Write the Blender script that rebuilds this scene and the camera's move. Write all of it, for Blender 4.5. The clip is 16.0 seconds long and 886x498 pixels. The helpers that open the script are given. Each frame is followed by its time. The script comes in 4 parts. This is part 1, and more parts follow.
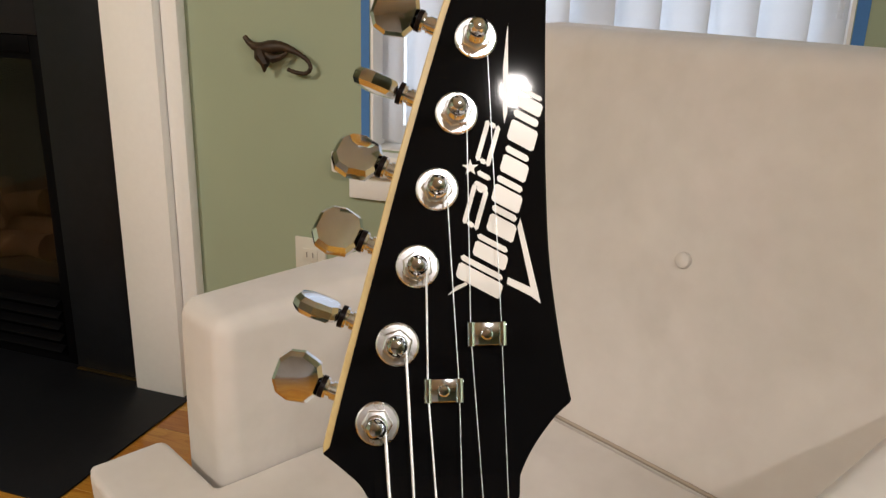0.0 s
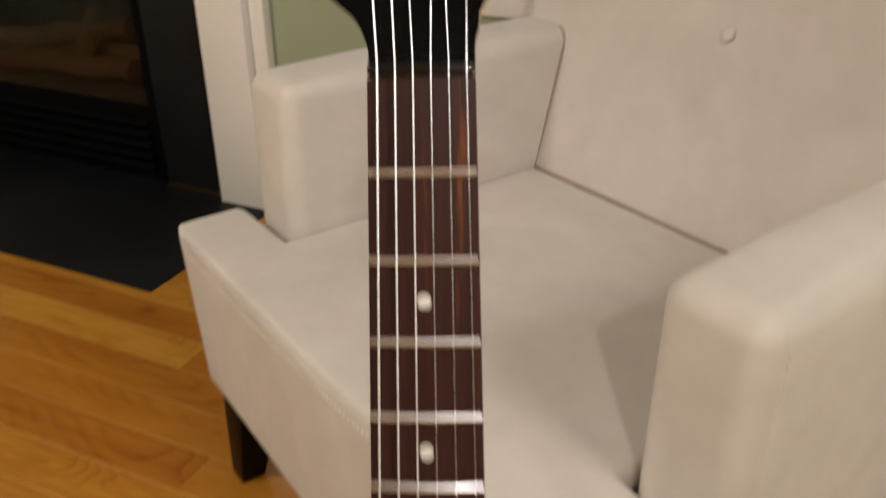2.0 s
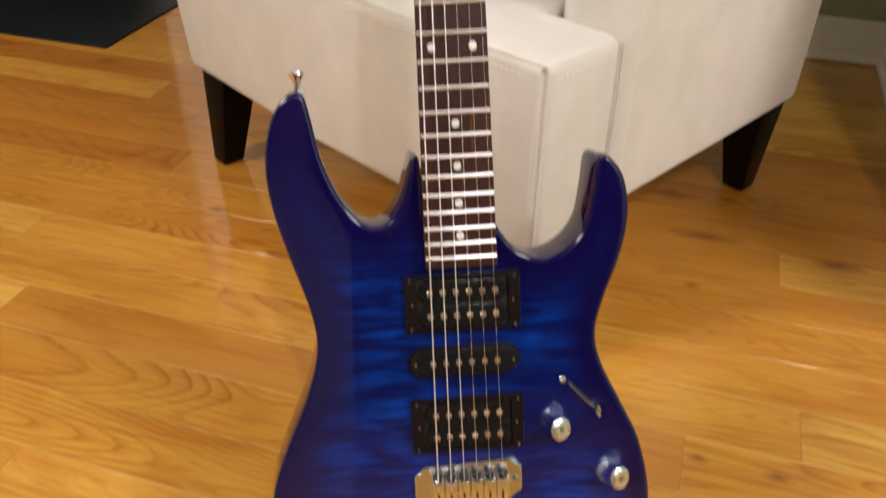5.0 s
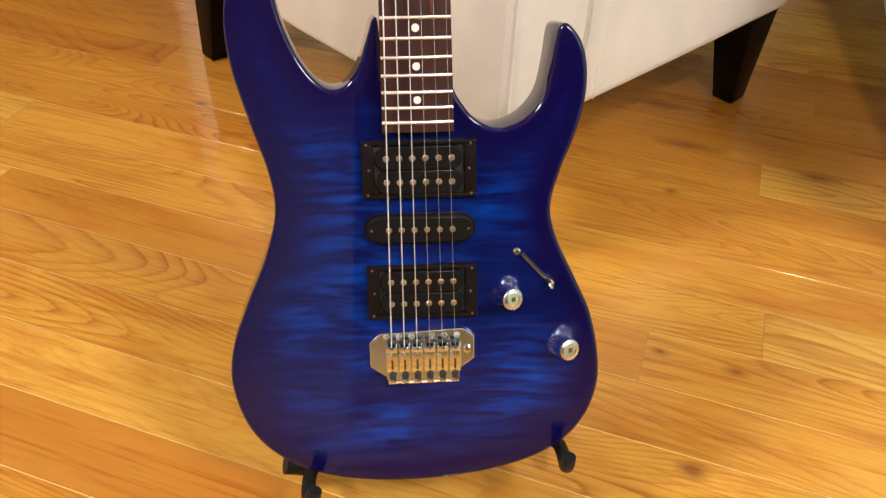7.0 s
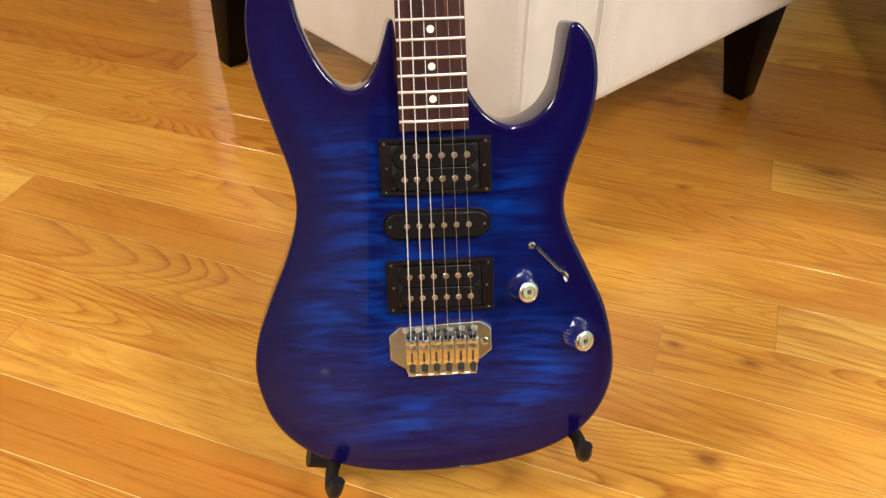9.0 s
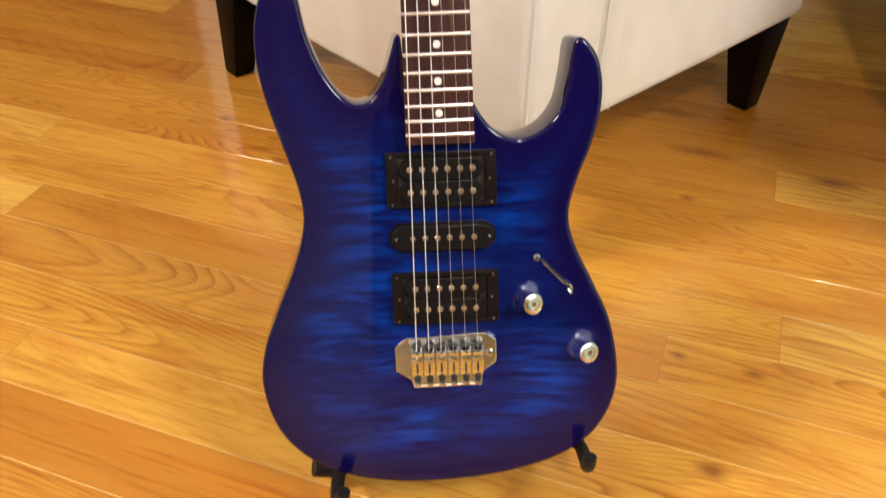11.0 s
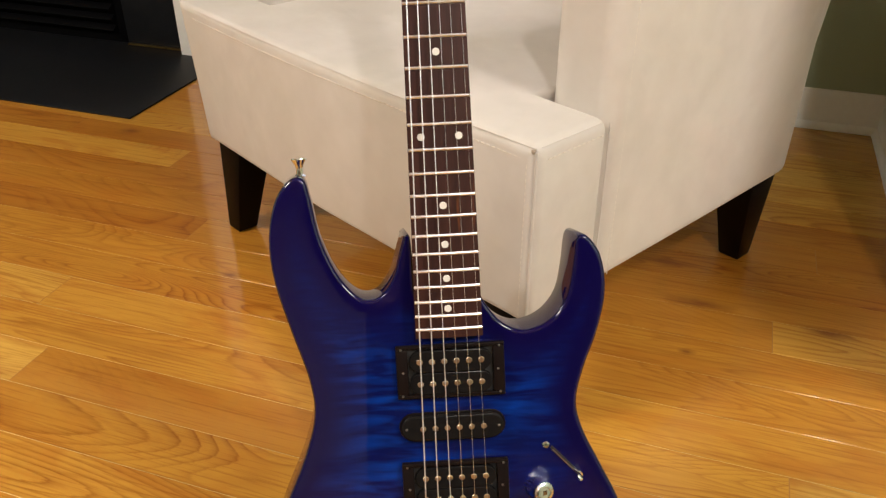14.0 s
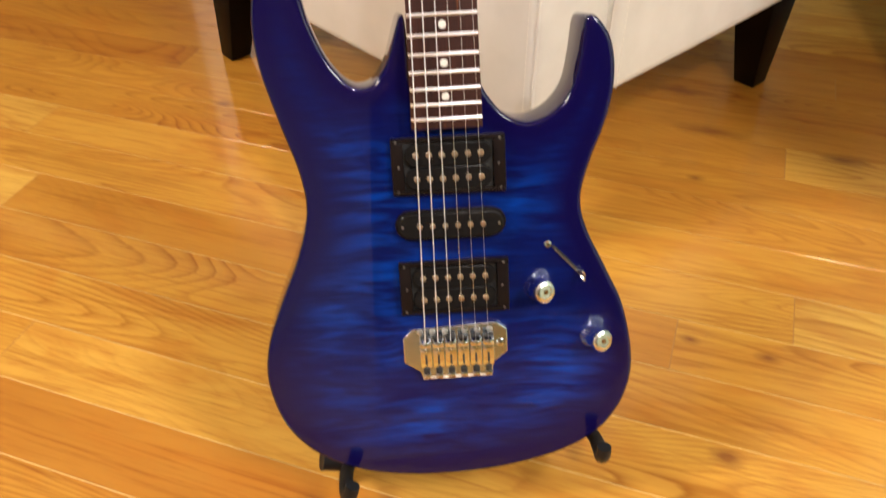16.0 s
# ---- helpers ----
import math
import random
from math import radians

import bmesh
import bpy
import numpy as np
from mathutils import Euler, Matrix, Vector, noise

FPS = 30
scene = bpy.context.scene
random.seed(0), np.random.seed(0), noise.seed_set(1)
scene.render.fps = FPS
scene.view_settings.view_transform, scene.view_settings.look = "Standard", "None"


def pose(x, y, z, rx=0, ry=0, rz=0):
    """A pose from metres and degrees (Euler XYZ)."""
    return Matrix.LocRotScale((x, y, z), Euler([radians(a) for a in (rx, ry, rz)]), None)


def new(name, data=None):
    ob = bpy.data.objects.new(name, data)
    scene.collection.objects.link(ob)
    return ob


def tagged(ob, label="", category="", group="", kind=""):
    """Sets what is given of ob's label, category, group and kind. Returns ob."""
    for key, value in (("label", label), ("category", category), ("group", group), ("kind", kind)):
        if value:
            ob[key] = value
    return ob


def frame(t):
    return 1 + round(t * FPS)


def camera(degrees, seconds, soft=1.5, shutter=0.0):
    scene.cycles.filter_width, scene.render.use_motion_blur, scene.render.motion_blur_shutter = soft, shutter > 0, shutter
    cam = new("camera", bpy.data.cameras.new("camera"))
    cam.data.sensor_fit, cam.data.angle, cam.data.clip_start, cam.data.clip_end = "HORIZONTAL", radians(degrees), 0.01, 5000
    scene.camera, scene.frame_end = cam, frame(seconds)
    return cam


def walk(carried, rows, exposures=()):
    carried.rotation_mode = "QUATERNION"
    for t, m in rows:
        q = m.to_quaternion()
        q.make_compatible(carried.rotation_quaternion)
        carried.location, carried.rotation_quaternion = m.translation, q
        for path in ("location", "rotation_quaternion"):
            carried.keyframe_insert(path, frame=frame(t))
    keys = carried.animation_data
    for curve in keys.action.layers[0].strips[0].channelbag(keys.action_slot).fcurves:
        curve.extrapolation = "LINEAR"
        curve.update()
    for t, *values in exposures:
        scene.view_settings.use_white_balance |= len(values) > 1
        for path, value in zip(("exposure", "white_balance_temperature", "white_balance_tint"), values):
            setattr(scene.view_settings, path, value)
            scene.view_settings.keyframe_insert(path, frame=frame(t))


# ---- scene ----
# seconds, x, y, z, yaw, pitch, roll
cam = camera(56.53, 16.0, soft=1.35, shutter=1.0)
PATH = [
    (0, -0.0156, -0.1980, 0.9526, -3.06, -18.58, 1.64),
    (0.5, -0.0105, -0.2006, 0.9503, -2.54, -19.17, 1.43),
    (0.7, -0.0051, -0.2063, 0.9491, -1.65, -19.84, 1.08),
    (1, -0.0019, -0.2250, 0.9316, -1.07, -22.00, 0.96),
    (1.2, 0.0026, -0.2409, 0.9182, -0.17, -23.57, 0.64),
    (1.5, 0.0100, -0.2649, 0.9086, 1.06, -25.20, 0.12),
    (1.7, 0.0139, -0.2797, 0.8979, 1.55, -26.54, -0.28),
    (2, 0.0241, -0.3079, 0.8748, 2.94, -27.88, -0.15),
    (2.2, 0.0325, -0.3319, 0.8691, 3.71, -29.00, -0.35),
    (2.5, 0.0315, -0.3500, 0.8442, 2.89, -30.58, -0.12),
    (2.8, 0.0087, -0.3980, 0.8100, -0.36, -31.17, -0.44),
    (3, -0.0140, -0.4350, 0.7790, -3.01, -32.05, 0.10),
    (3.2, -0.0363, -0.4687, 0.7609, -5.49, -31.73, 1.15),
    (3.5, -0.0585, -0.5231, 0.7556, -8.43, -30.95, 1.49),
    (3.8, -0.0814, -0.5782, 0.7541, -10.84, -31.67, 1.76),
    (4, -0.0924, -0.5918, 0.7495, -11.76, -33.00, 2.11),
    (4.5, -0.0680, -0.6247, 0.7381, -8.23, -34.61, 1.25),
    (5, -0.0359, -0.6609, 0.7155, -4.22, -35.88, 0.50),
    (5.2, -0.0280, -0.6663, 0.7063, -3.78, -36.85, 0.09),
    (7.3, 0.0019, -0.7019, 0.6741, -3.75, -40.45, 2.29),
    (7.5, 0.0004, -0.7034, 0.6710, -3.75, -40.44, 2.17),
    (8, -0.0012, -0.7129, 0.6814, -3.10, -40.23, 1.41),
    (8.5, -0.0039, -0.7146, 0.6802, -3.09, -39.99, 0.91),
    (8.7, -0.0019, -0.7159, 0.6833, -2.70, -40.17, 0.76),
    (10.8, -0.0031, -0.7213, 0.6892, -2.12, -40.09, 0.25),
    (11, -0.0037, -0.7193, 0.6925, -2.16, -39.72, 0.48),
    (11.5, -0.0055, -0.7172, 0.7071, -2.25, -38.16, 0.35),
    (12, -0.0079, -0.7111, 0.7175, -2.23, -36.52, -0.03),
    (12.5, -0.0109, -0.7053, 0.7259, -2.45, -34.92, -0.22),
    (13, -0.0119, -0.7041, 0.7363, -2.41, -33.77, -0.37),
    (13.5, -0.0133, -0.7011, 0.7470, -2.51, -32.49, -0.21),
    (14, -0.0162, -0.6955, 0.7521, -2.76, -31.78, -0.02),
    (14.5, -0.0175, -0.7001, 0.7416, -2.66, -33.08, -0.03),
    (15, -0.0170, -0.7004, 0.7180, -2.25, -36.13, -0.27),
    (15.5, -0.0144, -0.7010, 0.7006, -1.90, -38.83, -0.55),
    (16, -0.0098, -0.6993, 0.6830, -2.20, -41.03, -0.39),
]
walk(cam, [(t, pose(x, y, z, 90 + pitch, 0, yaw) @ pose(0, 0, 0, 0, 0, roll)) for t, x, y, z, yaw, pitch, roll in PATH],
     exposures=[(0.0, -0.02, 6450, 11), (1.0, -0.06, 6550, 11), (2.0, -0.14, 6750, 11), (3.0, -0.18, 6550, 11), (3.5, -0.18, 6150, 10), (4.5, 0.32, 6100, 10), (5.0, 0.52, 6150, 10), (8.0, 0.86, 6250, 10), (11.0, 0.88, 6300, 10), (12.5, 0.76, 6350, 10), (14.0, 0.47, 6550, 10), (15.0, 0.54, 6450, 10), (16.0, 0.88, 6350, 10)])

# ---- light ----
world = bpy.data.worlds.new("dusk")
scene.world = world
world.use_nodes = True
wn = world.node_tree.nodes
sky = wn.new("ShaderNodeTexSky")
sky.sky_type, sky.sun_disc = "NISHITA", False
sky.sun_elevation, sky.sun_rotation = radians(15), radians(200)
world.node_tree.links.new(sky.outputs[0], wn["Background"].inputs[0])
wn["Background"].inputs[1].default_value = 0.12


# room axes: x along the fireplace wall, y towards it
ROOM = pose(0, 0, 0, 0, 0, -21.54)


def unseen_spot(place, watts, colour, size):
    """An unseen lamp shining down in a wide cone."""
    lamp = bpy.data.lights.new("unseen_spot", "SPOT")
    lamp.energy, lamp.shadow_soft_size, lamp.color = watts, size, colour
    lamp.spot_size, lamp.spot_blend = radians(172), 0.35
    new("unseen_spot", lamp).location = place


# unseen fill lamp, added to brighten the left of the room
unseen_spot((-1.75, -0.45, 1.85), 100, (1.0, 0.90, 0.78), 0.22)
unseen_spot((0.29, -1.91, 2.34), 72, (1.0, 0.93, 0.87), 0.045)
unseen_spot((1.50, -1.30, 2.12), 111, (1.0, 0.93, 0.87), 0.35)
# daylight behind the blinds
daylight = bpy.data.lights.new("window_daylight", "AREA")
daylight.shape, daylight.size, daylight.size_y, daylight.energy, daylight.color = "RECTANGLE", 0.80, 1.40, 9.5, (0.80, 0.89, 1.0)
new("window_daylight", daylight).matrix_world = ROOM @ pose(-0.178, 1.43, 1.335, 90, 0, 180)


# ---- materials ----
def nodes_of(name):
    m = bpy.data.materials.new(name)
    m.use_nodes = True
    t = m.node_tree
    return m, t, t.nodes["Principled BSDF"]


def add(t, kind, **values):
    n = t.nodes.new(kind)
    for key, value in values.items():
        n.inputs[key.replace("_", " ")].default_value = value
    return n


def coords(t, scale=(1, 1, 1), rot=(0, 0, 0), source="Object"):
    c = t.nodes.new("ShaderNodeTexCoord")
    m = t.nodes.new("ShaderNodeMapping")
    m.inputs["Scale"].default_value = scale
    m.inputs["Rotation"].default_value = rot
    t.links.new(c.outputs[source], m.inputs["Vector"])
    return m.outputs[0]


def ramp(t, fac, stops):
    r = t.nodes.new("ShaderNodeValToRGB")
    while len(r.color_ramp.elements) < len(stops):
        r.color_ramp.elements.new(0.5)
    for e, (p, c) in zip(r.color_ramp.elements, stops):
        e.position, e.color = p, (*c, 1)
    t.links.new(fac, r.inputs[0])
    return r.outputs[0]


def mix(t, fac, a, b, blend="MIX"):
    n = t.nodes.new("ShaderNodeMix")
    n.data_type, n.blend_type = "RGBA", blend
    for socket, value in ((n.inputs[0], fac), (n.inputs[6], a), (n.inputs[7], b)):
        if isinstance(value, (int, float)):
            socket.default_value = value
        elif isinstance(value, tuple):
            socket.default_value = (*value, 1)
        else:
            t.links.new(value, socket)
    return n.outputs[2]


def noise_at(t, vec, scale, detail=4.0, rough=0.55, distort=0.0):
    n = add(t, "ShaderNodeTexNoise", Scale=scale, Detail=detail, Roughness=rough, Distortion=distort)
    t.links.new(vec, n.inputs["Vector"])
    return n.outputs["Fac"]


def bump(t, bsdf, height, strength, distance, normal=None):
    b = add(t, "ShaderNodeBump", Strength=strength, Distance=distance)
    t.links.new(height, b.inputs["Height"])
    if normal is not None:
        t.links.new(normal, b.inputs["Normal"])
    t.links.new(b.outputs[0], bsdf.inputs["Normal"])
    return b.outputs[0]


def plain(name, colour, rough=0.5, metal=0.0, vary=0.12, grain=60.0, relief=0.0003, coat=0.0, sheen=0.0, stain=4.0):
    """A surface with broad stains and fine grain in colour, gloss and relief."""
    m, t, b = nodes_of(name)
    v = coords(t)
    broad, fine = noise_at(t, v, stain, 3), noise_at(t, v, grain, 5)
    dark = tuple(c * (1 - vary) for c in colour)
    light = tuple(min(1.0, c * (1 + vary)) for c in colour)
    c = ramp(t, broad, [(0.3, dark), (0.7, light)])
    c = mix(t, 0.35, c, ramp(t, fine, [(0.3, dark), (0.7, light)]))
    t.links.new(c, b.inputs["Base Color"])
    r = t.nodes.new("ShaderNodeMapRange")
    r.inputs[3].default_value, r.inputs[4].default_value = max(0.02, rough * 0.85), min(1.0, rough * 1.15)
    t.links.new(broad, r.inputs[0])
    t.links.new(r.outputs[0], b.inputs["Roughness"])
    b.inputs["Metallic"].default_value = metal
    b.inputs["Coat Weight"].default_value = coat
    b.inputs["Coat Roughness"].default_value = 0.04
    b.inputs["Sheen Weight"].default_value = sheen
    if relief:
        bump(t, b, fine, 0.4, relief)
    return m


def math_node(t, kind, a, b=None):
    n = t.nodes.new("ShaderNodeMath")
    n.operation = kind
    for socket, value in zip(n.inputs, (a, b)):
        if value is None:
            continue
        if isinstance(value, (int, float)):
            socket.default_value = value
        else:
            t.links.new(value, socket)
    return n.outputs[0]


# dark knots: place in the room, size, how far they draw out along the board
KNOTS = ((0.351, -0.118, 0.0075, 1.5), (0.221, 0.580, 0.010, 3.0), (0.283, 0.473, 0.010, 3.5), (0.273, 0.343, 0.0045, 2.0), (-0.457, 0.307, 0.006, 2.0), (0.384, 0.030, 0.005, 2.0), (-0.979, 0.749, 0.010, 1.6), (0.300, 0.030, 0.0045, 1.8), (0.47, 0.455, 0.008, 3.0))


def oak_material(name, islands):
    """Strip oak: each board has its own tone and figure; the figure is sharp rings in some boards and fine straight grain in all."""
    m, t, b = nodes_of(name)
    if islands:
        tone_at = t.nodes.new("ShaderNodeNewGeometry").outputs["Random Per Island"]
        figure_at = math_node(t, "FRACT", math_node(t, "MULTIPLY", tone_at, 7.31))
    else:
        info = t.nodes.new("ShaderNodeObjectInfo")
        split = t.nodes.new("ShaderNodeSeparateColor")
        t.links.new(info.outputs["Color"], split.inputs[0])
        tone_at, figure_at = split.outputs[0], split.outputs[1]
    c = t.nodes.new("ShaderNodeTexCoord").outputs["Object"]
    comb = t.nodes.new("ShaderNodeCombineXYZ")
    for k, far in enumerate((37.0, 23.0, 11.0)):
        t.links.new(math_node(t, "MULTIPLY", figure_at, far), comb.inputs[k])
    shift = t.nodes.new("ShaderNodeVectorMath")
    t.links.new(comb.outputs[0], shift.inputs[0])
    t.links.new(c, shift.inputs[1])
    at = shift.outputs[0]

    def stretched(scale, source=at):
        mp = add(t, "ShaderNodeMapping", Scale=scale)
        t.links.new(source, mp.inputs[0])
        return mp.outputs[0]

    pores = noise_at(t, stretched((7.0, 260.0, 60.0)), 1.0, 5, 0.65)
    clouds = noise_at(t, stretched((1.6, 7.0, 7.0)), 1.5, 4, 0.6)
    streaks = noise_at(t, stretched((1.8, 60.0, 20.0)), 1.0, 4, 0.6)
    # cathedral rings: contour lines of a drawn-out field, roughened by the pores
    field = noise_at(t, stretched((1.2, 8.0, 8.0)), 1.0, 1.0, 0.4, 0.6)
    lines = math_node(t, "ADD", math_node(t, "MULTIPLY", field, 38.0), math_node(t, "MULTIPLY", pores, 0.55))
    saw = math_node(t, "FRACT", lines)
    tone = ramp(t, tone_at, [(0.0, (0.35, 0.107, 0.010)), (0.25, (0.47, 0.198, 0.022)), (0.50, (0.57, 0.276, 0.036)), (0.75, (0.62, 0.326, 0.050)), (1.0, (0.73, 0.440, 0.090))])
    tone = mix(t, 0.30, tone, ramp(t, clouds, [(0.28, (0.31, 0.095, 0.007)), (0.5, (0.53, 0.235, 0.028)), (0.72, (0.67, 0.345, 0.050))]))
    smear = noise_at(t, stretched((4.0, 16.0, 16.0)), 1.0, 4, 0.65, 0.8)
    tone = mix(t, ramp(t, smear, [(0.48, (0, 0, 0)), (0.68, (0.70, 0.70, 0.70))]), tone, (0.45, 0.160, 0.015))
    dark = mix(t, 1.0, tone, (0.58, 0.405, 0.215), "MULTIPLY")
    rings = ramp(t, saw, [(0.0, (0, 0, 0)), (0.10, (0.95, 0.95, 0.95)), (0.26, (0.42, 0.42, 0.42)), (0.60, (0, 0, 0))])
    bold = ramp(t, math_node(t, "FRACT", math_node(t, "MULTIPLY", figure_at, 3.77)), [(0.35, (0.20, 0.20, 0.20)), (0.55, (1, 1, 1))])
    rings = mix(t, 1.0, rings, bold, "MULTIPLY")
    rings = mix(t, 1.0, rings, ramp(t, clouds, [(0.36, (1, 1, 1)), (0.66, (0.25, 0.25, 0.25))]), "MULTIPLY")
    col = mix(t, rings, tone, dark)
    col = mix(t, ramp(t, streaks, [(0.54, (0, 0, 0)), (0.74, (0.36, 0.36, 0.36))]), col, dark)
    col = mix(t, ramp(t, pores, [(0.34, (0.60, 0.60, 0.60)), (0.48, (0, 0, 0))]), col, dark)
    # knots with a soft reddish halo
    wob = noise_at(t, stretched((30.0, 90.0, 30.0)), 1.0, 3, 0.6)
    halo = None
    for kx, ky, size, long in KNOTS:
        v = t.nodes.new("ShaderNodeVectorMath")
        v.operation = "SUBTRACT"
        v.inputs[1].default_value = (kx, ky, 0)
        t.links.new(c, v.inputs[0])
        w = t.nodes.new("ShaderNodeVectorMath")
        w.operation = "MULTIPLY"
        w.inputs[1].default_value = (1 / (size * long), 1 / size, 0)
        t.links.new(v.outputs[0], w.inputs[0])
        d = t.nodes.new("ShaderNodeVectorMath")
        d.operation = "LENGTH"
        t.links.new(w.outputs[0], d.inputs[0])
        halo = d.outputs["Value"] if halo is None else math_node(t, "MINIMUM", halo, d.outputs["Value"])
    reach = math_node(t, "ADD", halo, math_node(t, "MULTIPLY", math_node(t, "SUBTRACT", wob, 0.5), 1.8))
    col = mix(t, ramp(t, math_node(t, "MULTIPLY", reach, 0.5), [(0.10, (0.85, 0.85, 0.85)), (0.45, (0.45, 0.45, 0.45)), (0.95, (0, 0, 0))]), col, (0.20, 0.060, 0.012))
    t.links.new(col, b.inputs["Base Color"])
    b.inputs["Roughness"].default_value = 0.5
    b.inputs["Specular IOR Level"].default_value = 0.25
    b.inputs["Coat Weight"].default_value = 0.95
    gloss = t.nodes.new("ShaderNodeMapRange")
    gloss.inputs[3].default_value, gloss.inputs[4].default_value = 0.08, 0.15
    t.links.new(clouds, gloss.inputs[0])
    t.links.new(gloss.outputs[0], b.inputs["Coat Roughness"])
    bump(t, b, pores, 0.15, 0.0004)
    return m


def blue_material():
    """Trans-blue quilted maple under gloss lacquer, darker at the rim (the mesh carries the distance to its rim)."""
    m, t, b = nodes_of("blue_quilt_lacquer")
    v = coords(t, (1.0, 1.0, 1.0))
    sway = add(t, "ShaderNodeTexNoise", Scale=14.0, Detail=1.0)
    t.links.new(v, sway.inputs["Vector"])
    bent = t.nodes.new("ShaderNodeVectorMath")
    bent.operation = "MULTIPLY_ADD"
    bent.inputs[1].default_value = (0.0, 0.014, 0.0)
    t.links.new(sway.outputs["Color"], bent.inputs[0])
    t.links.new(v, bent.inputs[2])
    flames = []
    for scale, detail in (((12.0, 74.0, 12.0), 2.0), ((20.0, 150.0, 20.0), 2.0)):
        warp = add(t, "ShaderNodeMapping", Scale=scale)
        t.links.new(bent.outputs[0], warp.inputs[0])
        flames.append(noise_at(t, warp.outputs[0], 1.2, detail, 0.5, 0.5))
    patch = noise_at(t, v, 11.0, 2.0)
    q = mix(t, 0.30, ramp(t, flames[0], [(0.46, (0, 0, 0)), (0.68, (1, 1, 1))]), ramp(t, flames[1], [(0.42, (0, 0, 0)), (0.66, (1, 1, 1))]))
    q = mix(t, 1.0, q, ramp(t, patch, [(0.36, (0.24, 0.24, 0.24)), (0.62, (1, 1, 1))]), "MULTIPLY")
    centre = mix(t, q, (0.0024, 0.0048, 0.066), (0.0016, 0.039, 0.31))
    rim = t.nodes.new("ShaderNodeAttribute")
    rim.attribute_name = "rim"
    burst = ramp(t, rim.outputs["Fac"], [(0.20, (0, 0, 0)), (0.95, (1, 1, 1))])
    c = mix(t, burst, (0.0038, 0.0022, 0.043), centre)
    t.links.new(c, b.inputs["Base Color"])
    b.inputs["Roughness"].default_value = 0.35
    b.inputs["Specular IOR Level"].default_value = 0.0
    b.inputs["Coat Weight"].default_value = 1.0
    b.inputs["Coat Roughness"].default_value = 0.025
    return m


def rosewood_material():
    m, t, b = nodes_of("rosewood")
    streak = noise_at(t, coords(t, (420, 12, 60)), 1.0, 5, 0.6)
    broad = noise_at(t, coords(t, (60, 5, 20)), 1.0, 3)
    c = mix(t, 0.5, ramp(t, streak, [(0.3, (0.018, 0.0065, 0.0058)), (0.75, (0.060, 0.021, 0.017))]), ramp(t, broad, [(0.3, (0.018, 0.0072, 0.0064)), (0.8, (0.066, 0.022, 0.015))]))
    pale = noise_at(t, coords(t, (95, 7, 20)), 1.0, 4, 0.6)
    c = mix(t, ramp(t, pale, [(0.62, (0, 0, 0)), (0.76, (0.75, 0.75, 0.75))]), c, (0.24, 0.075, 0.018))
    t.links.new(c, b.inputs["Base Color"])
    b.inputs["Roughness"].default_value = 0.45
    b.inputs["Specular IOR Level"].default_value = 0.22
    bump(t, b, streak, 0.3, 0.0002)
    return m


def fabric_material():
    m, t, b = nodes_of("cream_microsuede")
    v = coords(t)
    broad, mid, fine = noise_at(t, v, 5.0, 4, 0.6, 0.4), noise_at(t, v, 26.0, 4), noise_at(t, v, 900.0, 2)
    c = ramp(t, broad, [(0.30, (0.545, 0.512, 0.478)), (0.70, (0.680, 0.645, 0.610))])
    c = mix(t, 0.30, c, ramp(t, mid, [(0.3, (0.505, 0.470, 0.430)), (0.7, (0.715, 0.680, 0.648))]))
    tint = noise_at(t, v, 2.6, 3, 0.6, 0.8)
    c = mix(t, 0.40, c, ramp(t, tint, [(0.32, (0.60, 0.560, 0.490)), (0.52, (0.620, 0.575, 0.540)), (0.70, (0.690, 0.585, 0.555))]))
    # brushed nap: soft-edged patches where the pile lies the other way
    nap = noise_at(t, coords(t, (4.0, 4.0, 3.0)), 1.6, 2, 0.5, 0.6)
    c = mix(t, ramp(t, nap, [(0.50, (0, 0, 0)), (0.62, (0.26, 0.26, 0.26))]), c, (0.74, 0.69, 0.655))
    t.links.new(c, b.inputs["Base Color"])
    b.inputs["Roughness"].default_value = 0.85
    b.inputs["Sheen Weight"].default_value = 0.25
    b.inputs["Sheen Roughness"].default_value = 0.4
    n1 = bump(t, b, fine, 0.25, 0.0006)
    bump(t, b, broad, 0.35, 0.012, n1)
    return m


def wall_material(name, colour):
    m, t, b = nodes_of(name)
    v = coords(t)
    broad, fine = noise_at(t, v, 1.5, 4), noise_at(t, v, 260.0, 3)
    c = ramp(t, broad, [(0.3, tuple(k * 0.93 for k in colour)), (0.7, tuple(k * 1.06 for k in colour))])
    t.links.new(c, b.inputs["Base Color"])
    b.inputs["Roughness"].default_value = 0.6
    bump(t, b, fine, 0.25, 0.0006)
    return m


def chrome_material(name, colour=(0.90, 0.89, 0.88), rough=0.08):
    m, t, b = nodes_of(name)
    v = coords(t)
    n = noise_at(t, v, 180.0, 3)
    b.inputs["Base Color"].default_value = (*colour, 1)
    b.inputs["Metallic"].default_value = 1.0
    r = t.nodes.new("ShaderNodeMapRange")
    r.inputs[3].default_value, r.inputs[4].default_value = rough * 0.6, rough * 1.6
    t.links.new(n, r.inputs[0])
    t.links.new(r.outputs[0], b.inputs["Roughness"])
    return m


